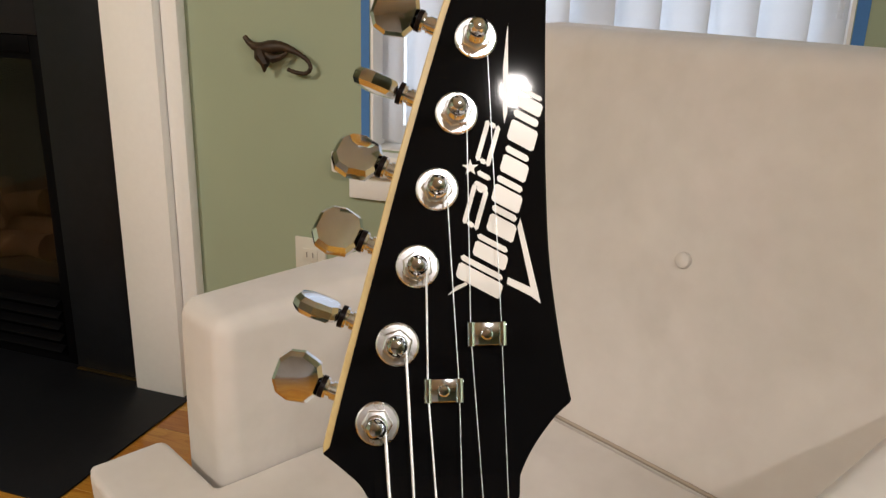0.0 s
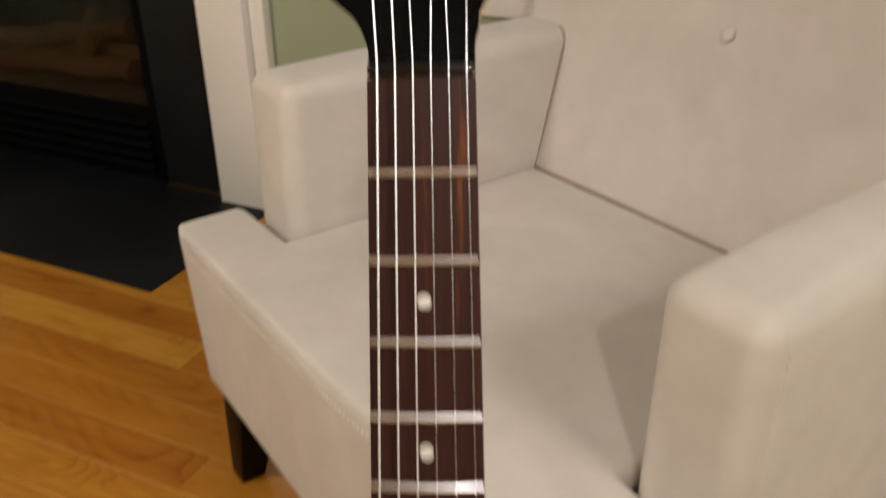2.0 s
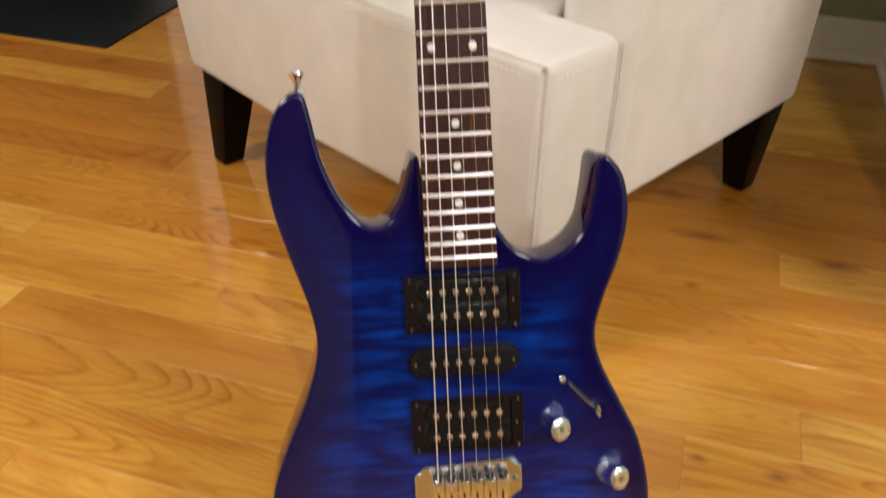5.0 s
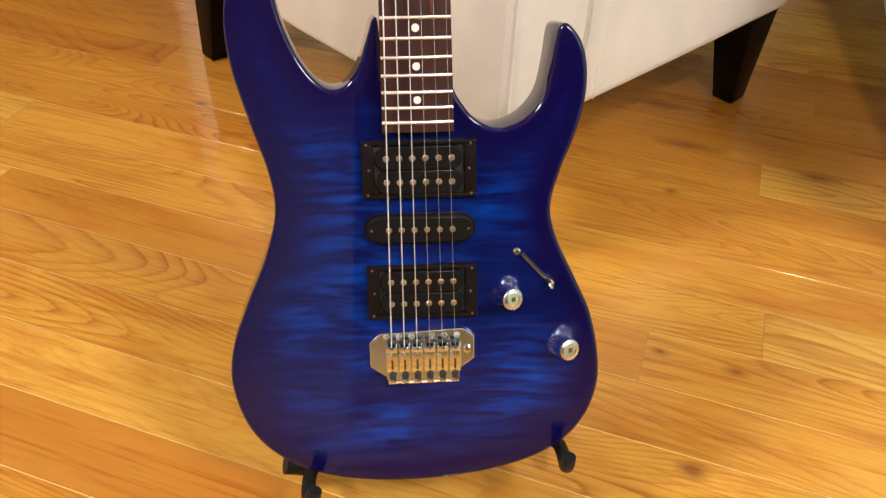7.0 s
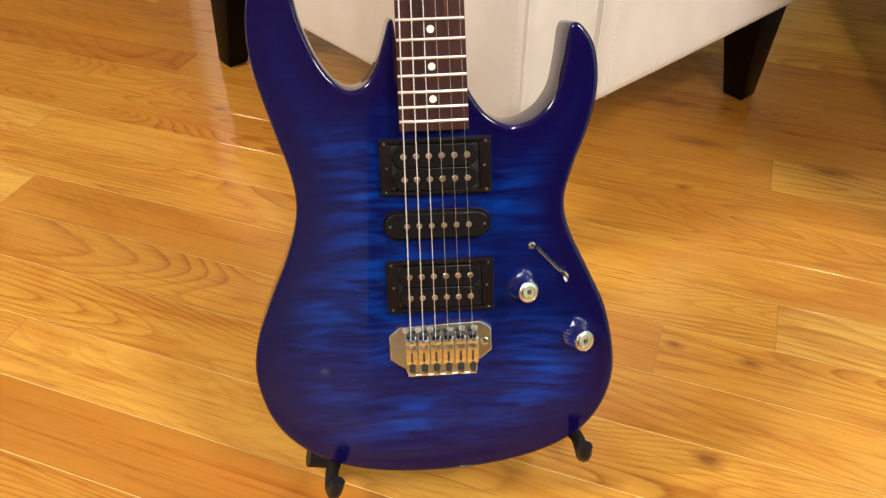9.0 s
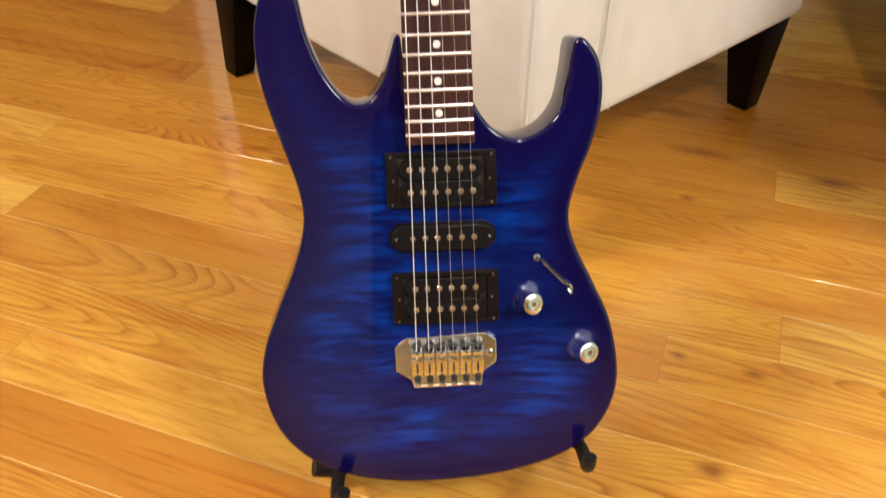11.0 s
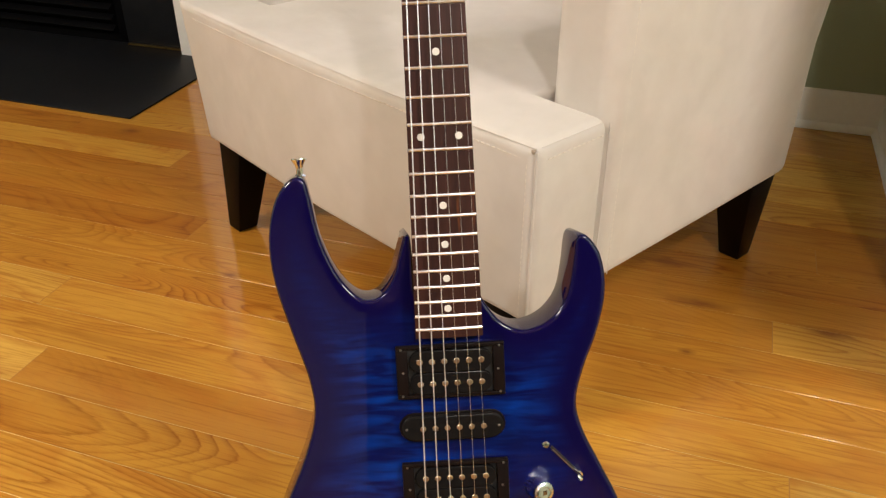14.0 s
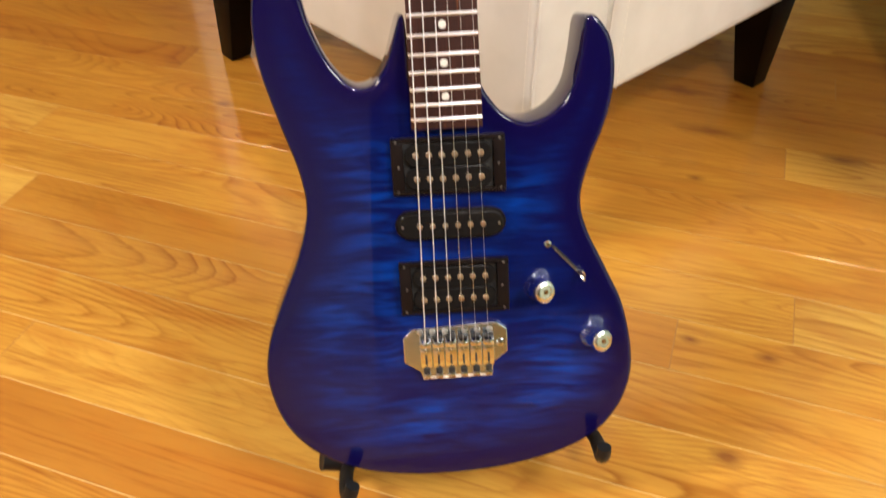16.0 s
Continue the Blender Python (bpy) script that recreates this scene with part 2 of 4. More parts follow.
OAK = oak_material("oak_floor", False)
OAK_FAR = oak_material("oak_floor_far", True)
BLUE = blue_material()
ROSEWOOD = rosewood_material()
FABRIC = fabric_material()
SAGE = wall_material("sage_green_paint", (0.355, 0.415, 0.285))
FAR_PAINT = wall_material("grey_beige_paint", (0.62, 0.58, 0.55))
CEILING = wall_material("ceiling_paint", (0.72, 0.71, 0.70))
TRIM = plain("white_trim_paint", (0.88, 0.87, 0.85), 0.35, vary=0.04, grain=90, relief=0.0002)
SLATE = plain("black_slate", (0.009, 0.0098, 0.012), 0.45, vary=0.35, grain=45, relief=0.0006)
FIREBOX = plain("black_metal", (0.0018, 0.0018, 0.0024), 0.60, vary=0.3, grain=120, relief=0.0002)
BRASS_EDGE = chrome_material("dull_brass", (0.45, 0.30, 0.12), 0.3)
# pale tan stands in for the glints along the board edges
GAP = plain("floor_joint_glint", (0.71, 0.47, 0.19), 0.5, vary=0.5, grain=9)
JOINT = plain("brown_butt_joint", (0.36, 0.165, 0.035), 0.7)
ESPRESSO = plain("espresso_wood", (0.0022, 0.0014, 0.0014), 0.42, vary=0.3, grain=80)
for dark, level in ((SLATE, 0.22), (FIREBOX, 0.06), (ESPRESSO, 0.08)):
    dark.node_tree.nodes["Principled BSDF"].inputs["Specular IOR Level"].default_value = level
STITCH = plain("seam_stitching", (0.75, 0.70, 0.63), 0.9, vary=0.1, grain=300)
# darker than the fabric, to paint the shade in the upholstery creases
CREASE_SHADE = plain("crease_shade", (0.38, 0.32, 0.26), 0.9, vary=0.1, grain=300)
BLACK_GLOSS = plain("black_lacquer", (0.004, 0.004, 0.0045), 0.045, vary=0.1, relief=0.0)
BLACK_GLOSS.node_tree.nodes["Principled BSDF"].inputs["Specular IOR Level"].default_value = 0.09
BLACK_PLASTIC = plain("black_plastic", (0.0105, 0.0072, 0.0068), 0.30, vary=0.15, grain=200, relief=0.0001)
BLACK_PLASTIC.node_tree.nodes["Principled BSDF"].inputs["Specular IOR Level"].default_value = 0.06
NUT_BLACK = plain("nut_plastic", (0.008, 0.007, 0.007), 0.10, vary=0.1, relief=0.0)
BOBBIN = plain("bobbin_plastic", (0.010, 0.009, 0.009), 0.22, vary=0.1, relief=0.0)
BOBBIN.node_tree.nodes["Principled BSDF"].inputs["Specular IOR Level"].default_value = 0.07
MAPLE = plain("maple", (0.50, 0.34, 0.15), 0.35, vary=0.15, grain=150, relief=0.0001, coat=0.4)
PEARL = plain("pearl_dot", (0.80, 0.78, 0.74), 0.25, vary=0.06, relief=0.0)
DECAL = plain("white_decal", (0.78, 0.76, 0.74), 0.3, vary=0.02, relief=0.0)
CHROME = chrome_material("chrome", (0.80, 0.86, 0.95), 0.07)
KNOB_CHROME = chrome_material("knob_chrome", (0.78, 0.84, 0.95), 0.09)
SATIN = chrome_material("satin_chrome", (0.90, 0.92, 0.95), 0.27)
PLATE_CHROME = chrome_material("plate_chrome", (0.80, 0.88, 1.0), 0.16)
COPPER_CAP = chrome_material("copper_cap", (0.34, 0.17, 0.08), 0.2)
DULL_SCREW = chrome_material("dull_screw", (0.30, 0.28, 0.27), 0.35)
NICKEL = chrome_material("fret_nickel", (0.88, 0.90, 0.93), 0.32)
STEEL = chrome_material("string_steel", (0.80, 0.85, 0.92), 0.30)
WOUND = chrome_material("wound_string", (0.92, 0.95, 1.0), 0.50)
POLE = chrome_material("pole_steel", (0.62, 0.50, 0.40), 0.3)
RUBBER = plain("black_rubber", (0.010, 0.010, 0.011), 0.5, vary=0.2, grain=200)
RUBBER.node_tree.nodes["Principled BSDF"].inputs["Specular IOR Level"].default_value = 0.25
TAPE = plain("blue_tape", (0.06, 0.20, 0.50), 0.6, vary=0.08, grain=200)
BLIND = plain("white_blind_vinyl", (0.80, 0.80, 0.80), 0.45, vary=0.03, grain=100)
bt = BLIND.node_tree
through_light = bt.nodes.new("ShaderNodeBsdfTranslucent")
through_light.inputs[0].default_value = (0.80, 0.82, 0.86, 1)
both = bt.nodes.new("ShaderNodeMixShader")
both.inputs[0].default_value = 0.45
bt.links.new(bt.nodes["Principled BSDF"].outputs[0], both.inputs[1])
bt.links.new(through_light.outputs[0], both.inputs[2])
bt.links.new(both.outputs[0], bt.nodes["Material Output"].inputs[0])
PLATE = plain("ivory_plastic", (0.70, 0.68, 0.60), 0.4, vary=0.03)
glass_m, _, gb = nodes_of("window_glass")
gb.inputs["Transmission Weight"].default_value, gb.inputs["Roughness"].default_value, gb.inputs["IOR"].default_value = 1.0, 0.0, 1.45
# the dark tint stands in for the dimness inside the firebox
FIRE_GLASS, _, fgb = nodes_of("dark_tint_fire_glass")
fgb.inputs["Transmission Weight"].default_value, fgb.inputs["Roughness"].default_value, fgb.inputs["IOR"].default_value = 1.0, 0.02, 1.3
fgb.inputs["Base Color"].default_value = (0.16, 0.14, 0.12, 1)
BARK = plain("charred_log", (0.16, 0.085, 0.042), 0.9, vary=0.6, grain=70, relief=0.003, stain=14)
CHAMBER = plain("firebox_lining", (0.030, 0.026, 0.024), 0.9, vary=0.4, grain=30, relief=0.001)
PLATE_SLOT = plain("plate_slot", (0.30, 0.28, 0.24), 0.7)
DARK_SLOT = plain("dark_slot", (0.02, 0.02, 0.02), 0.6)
BRONZE = plain("brown_bronze", (0.040, 0.022, 0.010), 0.55, metal=0.2, vary=0.8, grain=40, stain=30)


# ---- mesh helpers ----
def bm_box(lo, hi, r=0.0, seg=2):
    bm = bmesh.new()
    bmesh.ops.create_cube(bm, size=1.0)
    for v in bm.verts:
        v.co = Vector([(lo[k] + hi[k]) / 2 + v.co[k] * (hi[k] - lo[k]) for k in range(3)])
    if r:
        bmesh.ops.bevel(bm, geom=list(bm.edges), offset=r, segments=seg, profile=0.5, affect="EDGES")
    return bm


def bm_prism(points, z0, z1, r=0.0, seg=2):
    """A flat outline drawn up from z0 to z1, with its rims rounded by r."""
    bm = bmesh.new()
    low = [bm.verts.new((x, y, z0)) for x, y in points]
    high = [bm.verts.new((x, y, z1)) for x, y in points]
    n = len(points)
    f1 = bm.faces.new(low[::-1])
    f2 = bm.faces.new(high)
    for i in range(n):
        bm.faces.new((low[i], low[(i + 1) % n], high[(i + 1) % n], high[i]))
    bmesh.ops.recalc_face_normals(bm, faces=list(bm.faces))
    if r:
        bmesh.ops.bevel(bm, geom=list(f2.edges) + list(f1.edges), offset=r, segments=seg, profile=0.5, affect="EDGES")
    return bm


def bm_lathe(profile, seg=24):
    """A turned form round z from (radius, height) pairs."""
    bm = bmesh.new()
    rings = []
    for rad, h in profile:
        if rad < 1e-6:
            rings.append([bm.verts.new((0, 0, h))])
        else:
            rings.append([bm.verts.new((rad * math.cos(2 * math.pi * k / seg), rad * math.sin(2 * math.pi * k / seg), h)) for k in range(seg)])
    for a, b in zip(rings, rings[1:]):
        for k in range(seg):
            p = [a[k % len(a)], a[(k + 1) % len(a)], b[(k + 1) % len(b)], b[k % len(b)]]
            p = [q for i, q in enumerate(p) if q not in p[:i]]
            if len(p) > 2:
                bm.faces.new(p)
    for ring in (rings[0], rings[-1]):
        if len(ring) > 1:
            bm.faces.new(ring)
    bmesh.ops.recalc_face_normals(bm, faces=list(bm.faces))
    return bm


def bm_tube(path, radii, seg=8):
    """A round bar along a path of points."""
    bm = bmesh.new()
    path = [Vector(p) for p in path]
    radii = radii if isinstance(radii, (list, tuple)) else [radii] * len(path)
    rings, side = [], None
    for i, p in enumerate(path):
        way = (path[min(i + 1, len(path) - 1)] - path[max(i - 1, 0)]).normalized()
        if side is None:
            side = way.orthogonal().normalized()
        side = (side - way * side.dot(way)).normalized()
        up = way.cross(side)
        rings.append([bm.verts.new(p + radii[i] * (side * math.cos(2 * math.pi * k / seg) + up * math.sin(2 * math.pi * k / seg))) for k in range(seg)])
    for a, b in zip(rings, rings[1:]):
        for k in range(seg):
            bm.faces.new((a[k], a[(k + 1) % seg], b[(k + 1) % seg], b[k]))
    bm.faces.new(rings[0][::-1])
    bm.faces.new(rings[-1])
    bmesh.ops.recalc_face_normals(bm, faces=list(bm.faces))
    return bm


def curve_through(points, steps=8, closed=False):
    """Catmull-Rom points through the given ones."""
    pts = [Vector(p) for p in points]
    n, out = len(pts), []
    for i in range(n if closed else n - 1):
        at = (lambda k: pts[k % n]) if closed else (lambda k: pts[min(max(k, 0), n - 1)])
        a, b, c, d = at(i - 1), at(i), at(i + 1), at(i + 2)
        for s in range(steps):
            u = s / steps
            out.append(0.5 * (2 * b + (c - a) * u + (2 * a - 5 * b + 4 * c - d) * u * u + (3 * b - a - 3 * c + d) * u ** 3))
    if not closed:
        out.append(pts[-1])
    return out


def moved(bm, m):
    bmesh.ops.transform(bm, matrix=m, verts=list(bm.verts))
    return bm


def joined(*bms):
    """Several pieces of one part in one bmesh."""
    out = bmesh.new()
    for b in bms:
        me = bpy.data.meshes.new("piece")
        b.to_mesh(me)
        b.free()
        out.from_mesh(me)
        bpy.data.meshes.remove(me)
    return out


def finish(name, bm, material, smooth=True):
    me = bpy.data.meshes.new(name)
    bm.to_mesh(me)
    bm.free()
    if smooth:
        me.shade_smooth()
        me.set_sharp_from_angle(angle=radians(38))
        for face in me.polygons:
            if len(face.vertices) > 6:
                face.use_smooth = False
    me.materials.append(material)
    return me


def part(name, bm, material, parent=None, label="", m=None, smooth=True):
    ob = new(name, finish(name, bm, material, smooth))
    if parent is not None:
        ob.parent = parent
    if m is not None:
        ob.matrix_local = m
    if label:
        tagged(ob, label)
    return ob


def thing(name, m, label, category, group="", kind=""):
    ob = new(name)
    ob.matrix_world = m
    ob.empty_display_size = 0.1
    return tagged(ob, label, category, group, kind)


def structure(name, bm, material, label, category, m=ROOM, smooth=True):
    ob = part(name, bm, material, None, "", m, smooth)
    return tagged(ob, label, category, "", "structure")


# ---- the room ----
WALL_Y, WALL_X, CEIL, WALL_END = 1.275, 0.622, 2.44, 0.27
WIN = (-0.588, 0.232, 0.62, 2.05)
FAR_X0, FAR_X1, FAR_Y0 = -2.9, 2.4, -5.6


def wall_with_opening():
    t = 0.14
    a, b = FAR_X0 - 0.1, WALL_X + 0.12
    return joined(
        bm_box((a, WALL_Y, 0), (-2.226, WALL_Y + t, CEIL)), bm_box((-2.226, WALL_Y, 0), (-1.384, WALL_Y + t, 0.189)),
        bm_box((-2.226, WALL_Y, 0.771), (-1.384, WALL_Y + t, CEIL)), bm_box((-1.384, WALL_Y, 0), (WIN[0], WALL_Y + t, CEIL)), bm_box((WIN[1], WALL_Y, 0), (b, WALL_Y + t, CEIL)),
        bm_box((WIN[0], WALL_Y, 0), (WIN[1], WALL_Y + t, WIN[2])), bm_box((WIN[0], WALL_Y, WIN[3]), (WIN[1], WALL_Y + t, CEIL)))


structure("wall_north", wall_with_opening(), SAGE, "sage green painted wall with a window in it", "wall")
structure("wall_east", bm_box((WALL_X, WALL_END, 0), (WALL_X + 0.12, WALL_Y - 0.002, CEIL)), SAGE, "sage green painted side wall", "wall")
# unseen: wall tone, openings and dark space are added for the guitar's reflections
structure("wall_south", joined(bm_box((FAR_X0, FAR_Y0 - 0.12, 0), (1.68, FAR_Y0, CEIL)), bm_box((1.68, FAR_Y0 - 0.12, 2.10), (FAR_X1, FAR_Y0, CEIL))), FAR_PAINT, "unseen grey-beige wall across the room, added for pale reflections", "wall")
structure("wall_dark_recess", joined(bm_box((1.56, -7.4, 0), (1.68, FAR_Y0 - 0.121, CEIL)), bm_box((1.56, -7.52, 0), (4.6, -7.401, CEIL)), bm_box((4.6, -7.52, 0), (4.72, -1.9, CEIL)), bm_box((FAR_X1 + 0.121, -2.02, 0), (4.599, -1.9, CEIL)),
                              bm_box((1.56, -7.52, CEIL + 0.001), (4.72, FAR_Y0 - 0.122, CEIL + 0.1)), bm_box((FAR_X1 + 0.121, FAR_Y0 - 0.121, CEIL + 0.001), (4.72, -1.9, CEIL + 0.1))), SAGE, "unseen dark space added for dark reflections in the guitar", "wall")
structure("wall_west", bm_box((FAR_X0 - 0.12, FAR_Y0, 0), (FAR_X0, WALL_Y - 0.002, CEIL)), SAGE, "sage green painted wall beyond the fireplace", "wall")
structure("wall_far_east", joined(bm_box((FAR_X1, -2.30, 0), (FAR_X1 + 0.12, WALL_END, CEIL)), bm_box((FAR_X1, FAR_Y0, 2.10), (FAR_X1 + 0.12, -2.301, CEIL))), SAGE, "sage green painted wall of the wider room", "wall")
structure("wall_return", bm_box((WALL_X + 0.121, WALL_END, 0), (FAR_X1, WALL_END + 0.12, CEIL)), SAGE, "short sage green return wall", "wall")
structure("ceiling", bm_box((FAR_X0 - 0.12, FAR_Y0 - 0.12, CEIL + 0.001), (FAR_X1 + 0.12, WALL_Y + 0.15, CEIL + 0.1)), CEILING, "off-white painted ceiling", "ceiling")


def baseboard_profile(length):
    """A moulded skirting, drawn along x, with its face towards -y."""
    prof = [(0, 0), (-0.014, 0), (-0.014, 0.058), (-0.011, 0.064), (-0.011, 0.070), (-0.006, 0.078), (-0.004, 0.086), (0, 0.088)]
    shoe = [(-0.0145, 0), (-0.024, 0), (-0.023, 0.008), (-0.019, 0.014), (-0.0145, 0.016)]
    bms = []
    for p in (prof, shoe):
        bm = bmesh.new()
        a = [bm.verts.new((0, y, z)) for y, z in p]
        b = [bm.verts.new((length, y, z)) for y, z in p]
        for i in range(len(p)):
            j = (i + 1) % len(p)
            bm.faces.new((a[i], a[j], b[j], b[i]))
        bm.faces.new(a[::-1])
        bm.faces.new(b)
        bmesh.ops.recalc_face_normals(bm, faces=list(bm.faces))
        bms.append(bm)
    return joined(*bms)


structure("baseboard", baseboard_profile(WALL_X + 0.95), TRIM, "white painted moulded baseboard below the window", "baseboard", ROOM @ pose(-0.95, WALL_Y - 0.001, 0.001))
structure("baseboard", baseboard_profile(WALL_Y - WALL_END), TRIM, "white painted moulded baseboard of the side wall", "baseboard", ROOM @ pose(WALL_X - 0.001, WALL_Y - 0.002, 0.001, 0, 0, -90))

# fireplace
fire = thing("fireplace", ROOM @ pose(-1.165, WALL_Y, 0), "built-in gas fireplace with black facing and white surround", "fireplace", "", "structure")
part("pilaster", joined(bm_box((0, -0.050, 0.005), (0.130, -0.001, 1.25), 0.002), bm_box((0.132, -0.030, 0.005), (0.172, -0.001, 1.25), 0.004)), TRIM, fire, "white painted pilaster")
part("facing", joined(bm_box((-0.195, -0.020, 0.006), (-0.001, -0.001, 1.20), 0.001), bm_box((-1.30, -0.020, 0.80), (-0.1955, -0.001, 1.20), 0.001)), SLATE, fire, "black slate facing")
part("mantel", bm_box((-1.60, -0.19, 1.2505), (0.24, -0.001, 1.30), 0.006), TRIM, fire, "white painted mantel shelf")
box = part("firebox", joined(bm_box((-1.05, -0.006, 0.006), (-0.197, -0.002, 0.214)), bm_box((-1.05, -0.006, 0.746), (-0.227, -0.002, 0.759)), bm_box((-0.225, -0.016, 0.02), (-0.1965, -0.0005, 0.798), 0.002), bm_box((-1.1, -0.016, 0.760), (-0.226, -0.0005, 0.798), 0.002)), FIREBOX, fire, "black metal firebox front")
for k in range(5):
    part("louvre", moved(bm_box((-1.04, -0.012, -0.002), (-0.232, 0.010, 0.002), 0.001), pose(0, -0.020, 0.050 + 0.030 * k, 35)), FIREBOX, box)
fire_glass = part("glass", bm_box((-1.04, -0.010, 0.2145), (-0.2265, -0.0065, 0.7455)), FIRE_GLASS, box, "dark reflecting glass")
fire_glass.visible_shadow = False
part("chamber", joined(bm_box((-1.04, 0.300, 0.19), (-0.24, 0.320, 0.77)), bm_box((-1.06, 0.001, 0.19), (-1.041, 0.320, 0.77)), bm_box((-0.239, 0.001, 0.19), (-0.22, 0.320, 0.77)),
                       bm_box((-1.04, 0.001, 0.19), (-0.24, 0.299, 0.214)), bm_box((-1.04, 0.001, 0.746), (-0.24, 0.299, 0.77))), CHAMBER, fire, "dark firebox lining")
for p0, p1, thick in (((-0.98, 0.20, 0.262), (-0.30, 0.18, 0.262), 0.046), ((-0.95, 0.09, 0.250), (-0.36, 0.11, 0.254), 0.036), ((-0.86, 0.10, 0.300), (-0.44, 0.20, 0.345), 0.034), ((-0.52, 0.09, 0.305), (-0.62, 0.24, 0.360), 0.030)):
    p0, p1 = Vector(p0), Vector(p1)
    pts = [p0.lerp(p1, k / 8) + Vector((0, 0.006 * math.sin(2.1 * k), 0.006 * math.cos(1.7 * k))) for k in range(9)]
    part("log", bm_tube(pts, [thick * (0.92 + 0.09 * math.sin(3.3 * k)) for k in range(9)], 12), BARK, fire, "charred brown log")
part("threshold", bm_box((-0.19, -0.030, 0.0085), (-0.012, -0.021, 0.012)), BRASS_EDGE, fire, "thin brass edge strip")
structure("hearth", bm_box((FAR_X0, 0.803, 0.0005), (-1.022, WALL_Y - 0.001, 0.0055), 0.001), SLATE, "flush black slate hearth slab", "hearth")

# window
win = thing("window_1", ROOM @ pose(WIN[0], WALL_Y, WIN[2]), "window with white vertical blinds and blue masking tape round it", "window", "", "structure")
WW, WH = WIN[1] - WIN[0], WIN[3] - WIN[2]
part("window_frame", joined(bm_box((0, 0.060, 0), (0.04, 0.10, WH)), bm_box((WW - 0.04, 0.060, 0), (WW, 0.10, WH)), bm_box((0.041, 0.062, 0), (WW - 0.041, 0.098, 0.04)),
     bm_box((0.041, 0.062, WH - 0.04), (WW - 0.041, 0.098, WH)), bm_box((WW / 2 - 0.02, 0.064, 0.041), (WW / 2 + 0.02, 0.096, WH - 0.041))), TRIM, win)
for x0 in (0.042, WW / 2 + 0.021):
    pane = part("pane", bm_box((x0, 0.078, 0.042), (x0 + WW / 2 - 0.063, 0.082, WH - 0.042)), glass_m, win)
    pane.visible_shadow = False
part("window_sill", joined(bm_box((-0.065, -0.045, -0.045), (WW + 0.065, -0.001, -0.002), 0.006), bm_box((0.0065, 0.001, 0.0003), (WW - 0.0065, 0.058, 0.003)), bm_box((-0.040, -0.016, -0.100), (WW + 0.040, -0.001, -0.0455), 0.004)), TRIM, win, "white painted stool and apron")
part("jamb", joined(bm_box((0.0003, 0.001, 0), (0.006, 0.059, WH)), bm_box((WW - 0.006, 0.001, 0), (WW - 0.0003, 0.059, WH)), bm_box((0.0065, 0.001, WH - 0.006), (WW - 0.0065, 0.059, WH - 0.0003))), TRIM, win, "white painted jamb")
part("tape", joined(bm_box((-0.018, -0.0016, 0.0), (-0.001, -0.0004, WH)), bm_box((WW + 0.001, -0.0016, 0.0), (WW + 0.020, -0.0004, WH))), TAPE, win, "blue masking tape")
blinds = thing("vertical_blinds", ROOM @ pose(WIN[0], WALL_Y + 0.035, WIN[2]), "white vinyl vertical blinds hanging closed in the window", "blinds")
part("headrail", bm_box((0.006, -0.02, WH - 0.045), (WW - 0.006, 0.02, WH - 0.003), 0.003), BLIND, blinds)


def slat_mesh():
    bm = bmesh.new()
    n, w = 8, 0.089
    rows = []
    for z in (0.0, WH - 0.06):
        rows.append([[bm.verts.new((w * (k / n - 0.5), 0.008 * (1 - (2 * k / n - 1) ** 2) + d, z)) for k in range(n + 1)] for d in (0, 0.0009)])
    (a0, a1), (b0, b1) = rows
    for k in range(n):
        for q in ((a0[k], a0[k + 1], b0[k + 1], b0[k]), (a1[k + 1], a1[k], b1[k], b1[k + 1]), (a0[k + 1], a0[k], a1[k], a1[k + 1]), (b0[k], b0[k + 1], b1[k + 1], b1[k])):
            bm.faces.new(q)
    for k in (0, n):
        bm.faces.new((a0[k], b0[k], b1[k], a1[k]))
    bmesh.ops.recalc_face_normals(bm, faces=list(bm.faces))
    return finish("slat", bm, BLIND)


slat = slat_mesh()
for k in range(11):
    ob = new("slat", slat)
    ob.parent = blinds
    ob.matrix_local = pose(0.019 + 0.0775 * k, 0, 0.012, 0, 0, -21 + 3 * math.sin(3.1 * k))
part("wand", bm_tube([(WW - 0.02, -0.03, WH - 0.05), (WW - 0.02, -0.032, 0.7), (WW - 0.021, -0.03, 0.28)], 0.005), BLIND, blinds, "white plastic wand")

# outlet
outlet = thing("wall_outlet", ROOM @ pose(-0.722, WALL_Y, 0.362), "ivory double wall outlet with cover plate", "outlet")
part("cover_plate", bm_box((-0.036, -0.006, -0.058), (0.036, -0.0005, 0.058), 0.003), PLATE, outlet)
for z in (-0.021, 0.021):
    rec = part("receptacle", bm_box((-0.017, -0.0085, z - 0.014), (0.017, -0.0062, z + 0.014), 0.001), PLATE, outlet)
    for x in (-0.007, 0.007):
        part("slot", bm_box((x - 0.0012, -0.0092, z - 0.005), (x + 0.0012, -0.0087, z + 0.006)), PLATE_SLOT, rec)
part("screw", moved(bm_lathe([(0.0, 0.0022), (0.002, 0.002), (0.003, 0.0)], 12), pose(0, -0.0061, 0, 90)), CHROME, outlet)

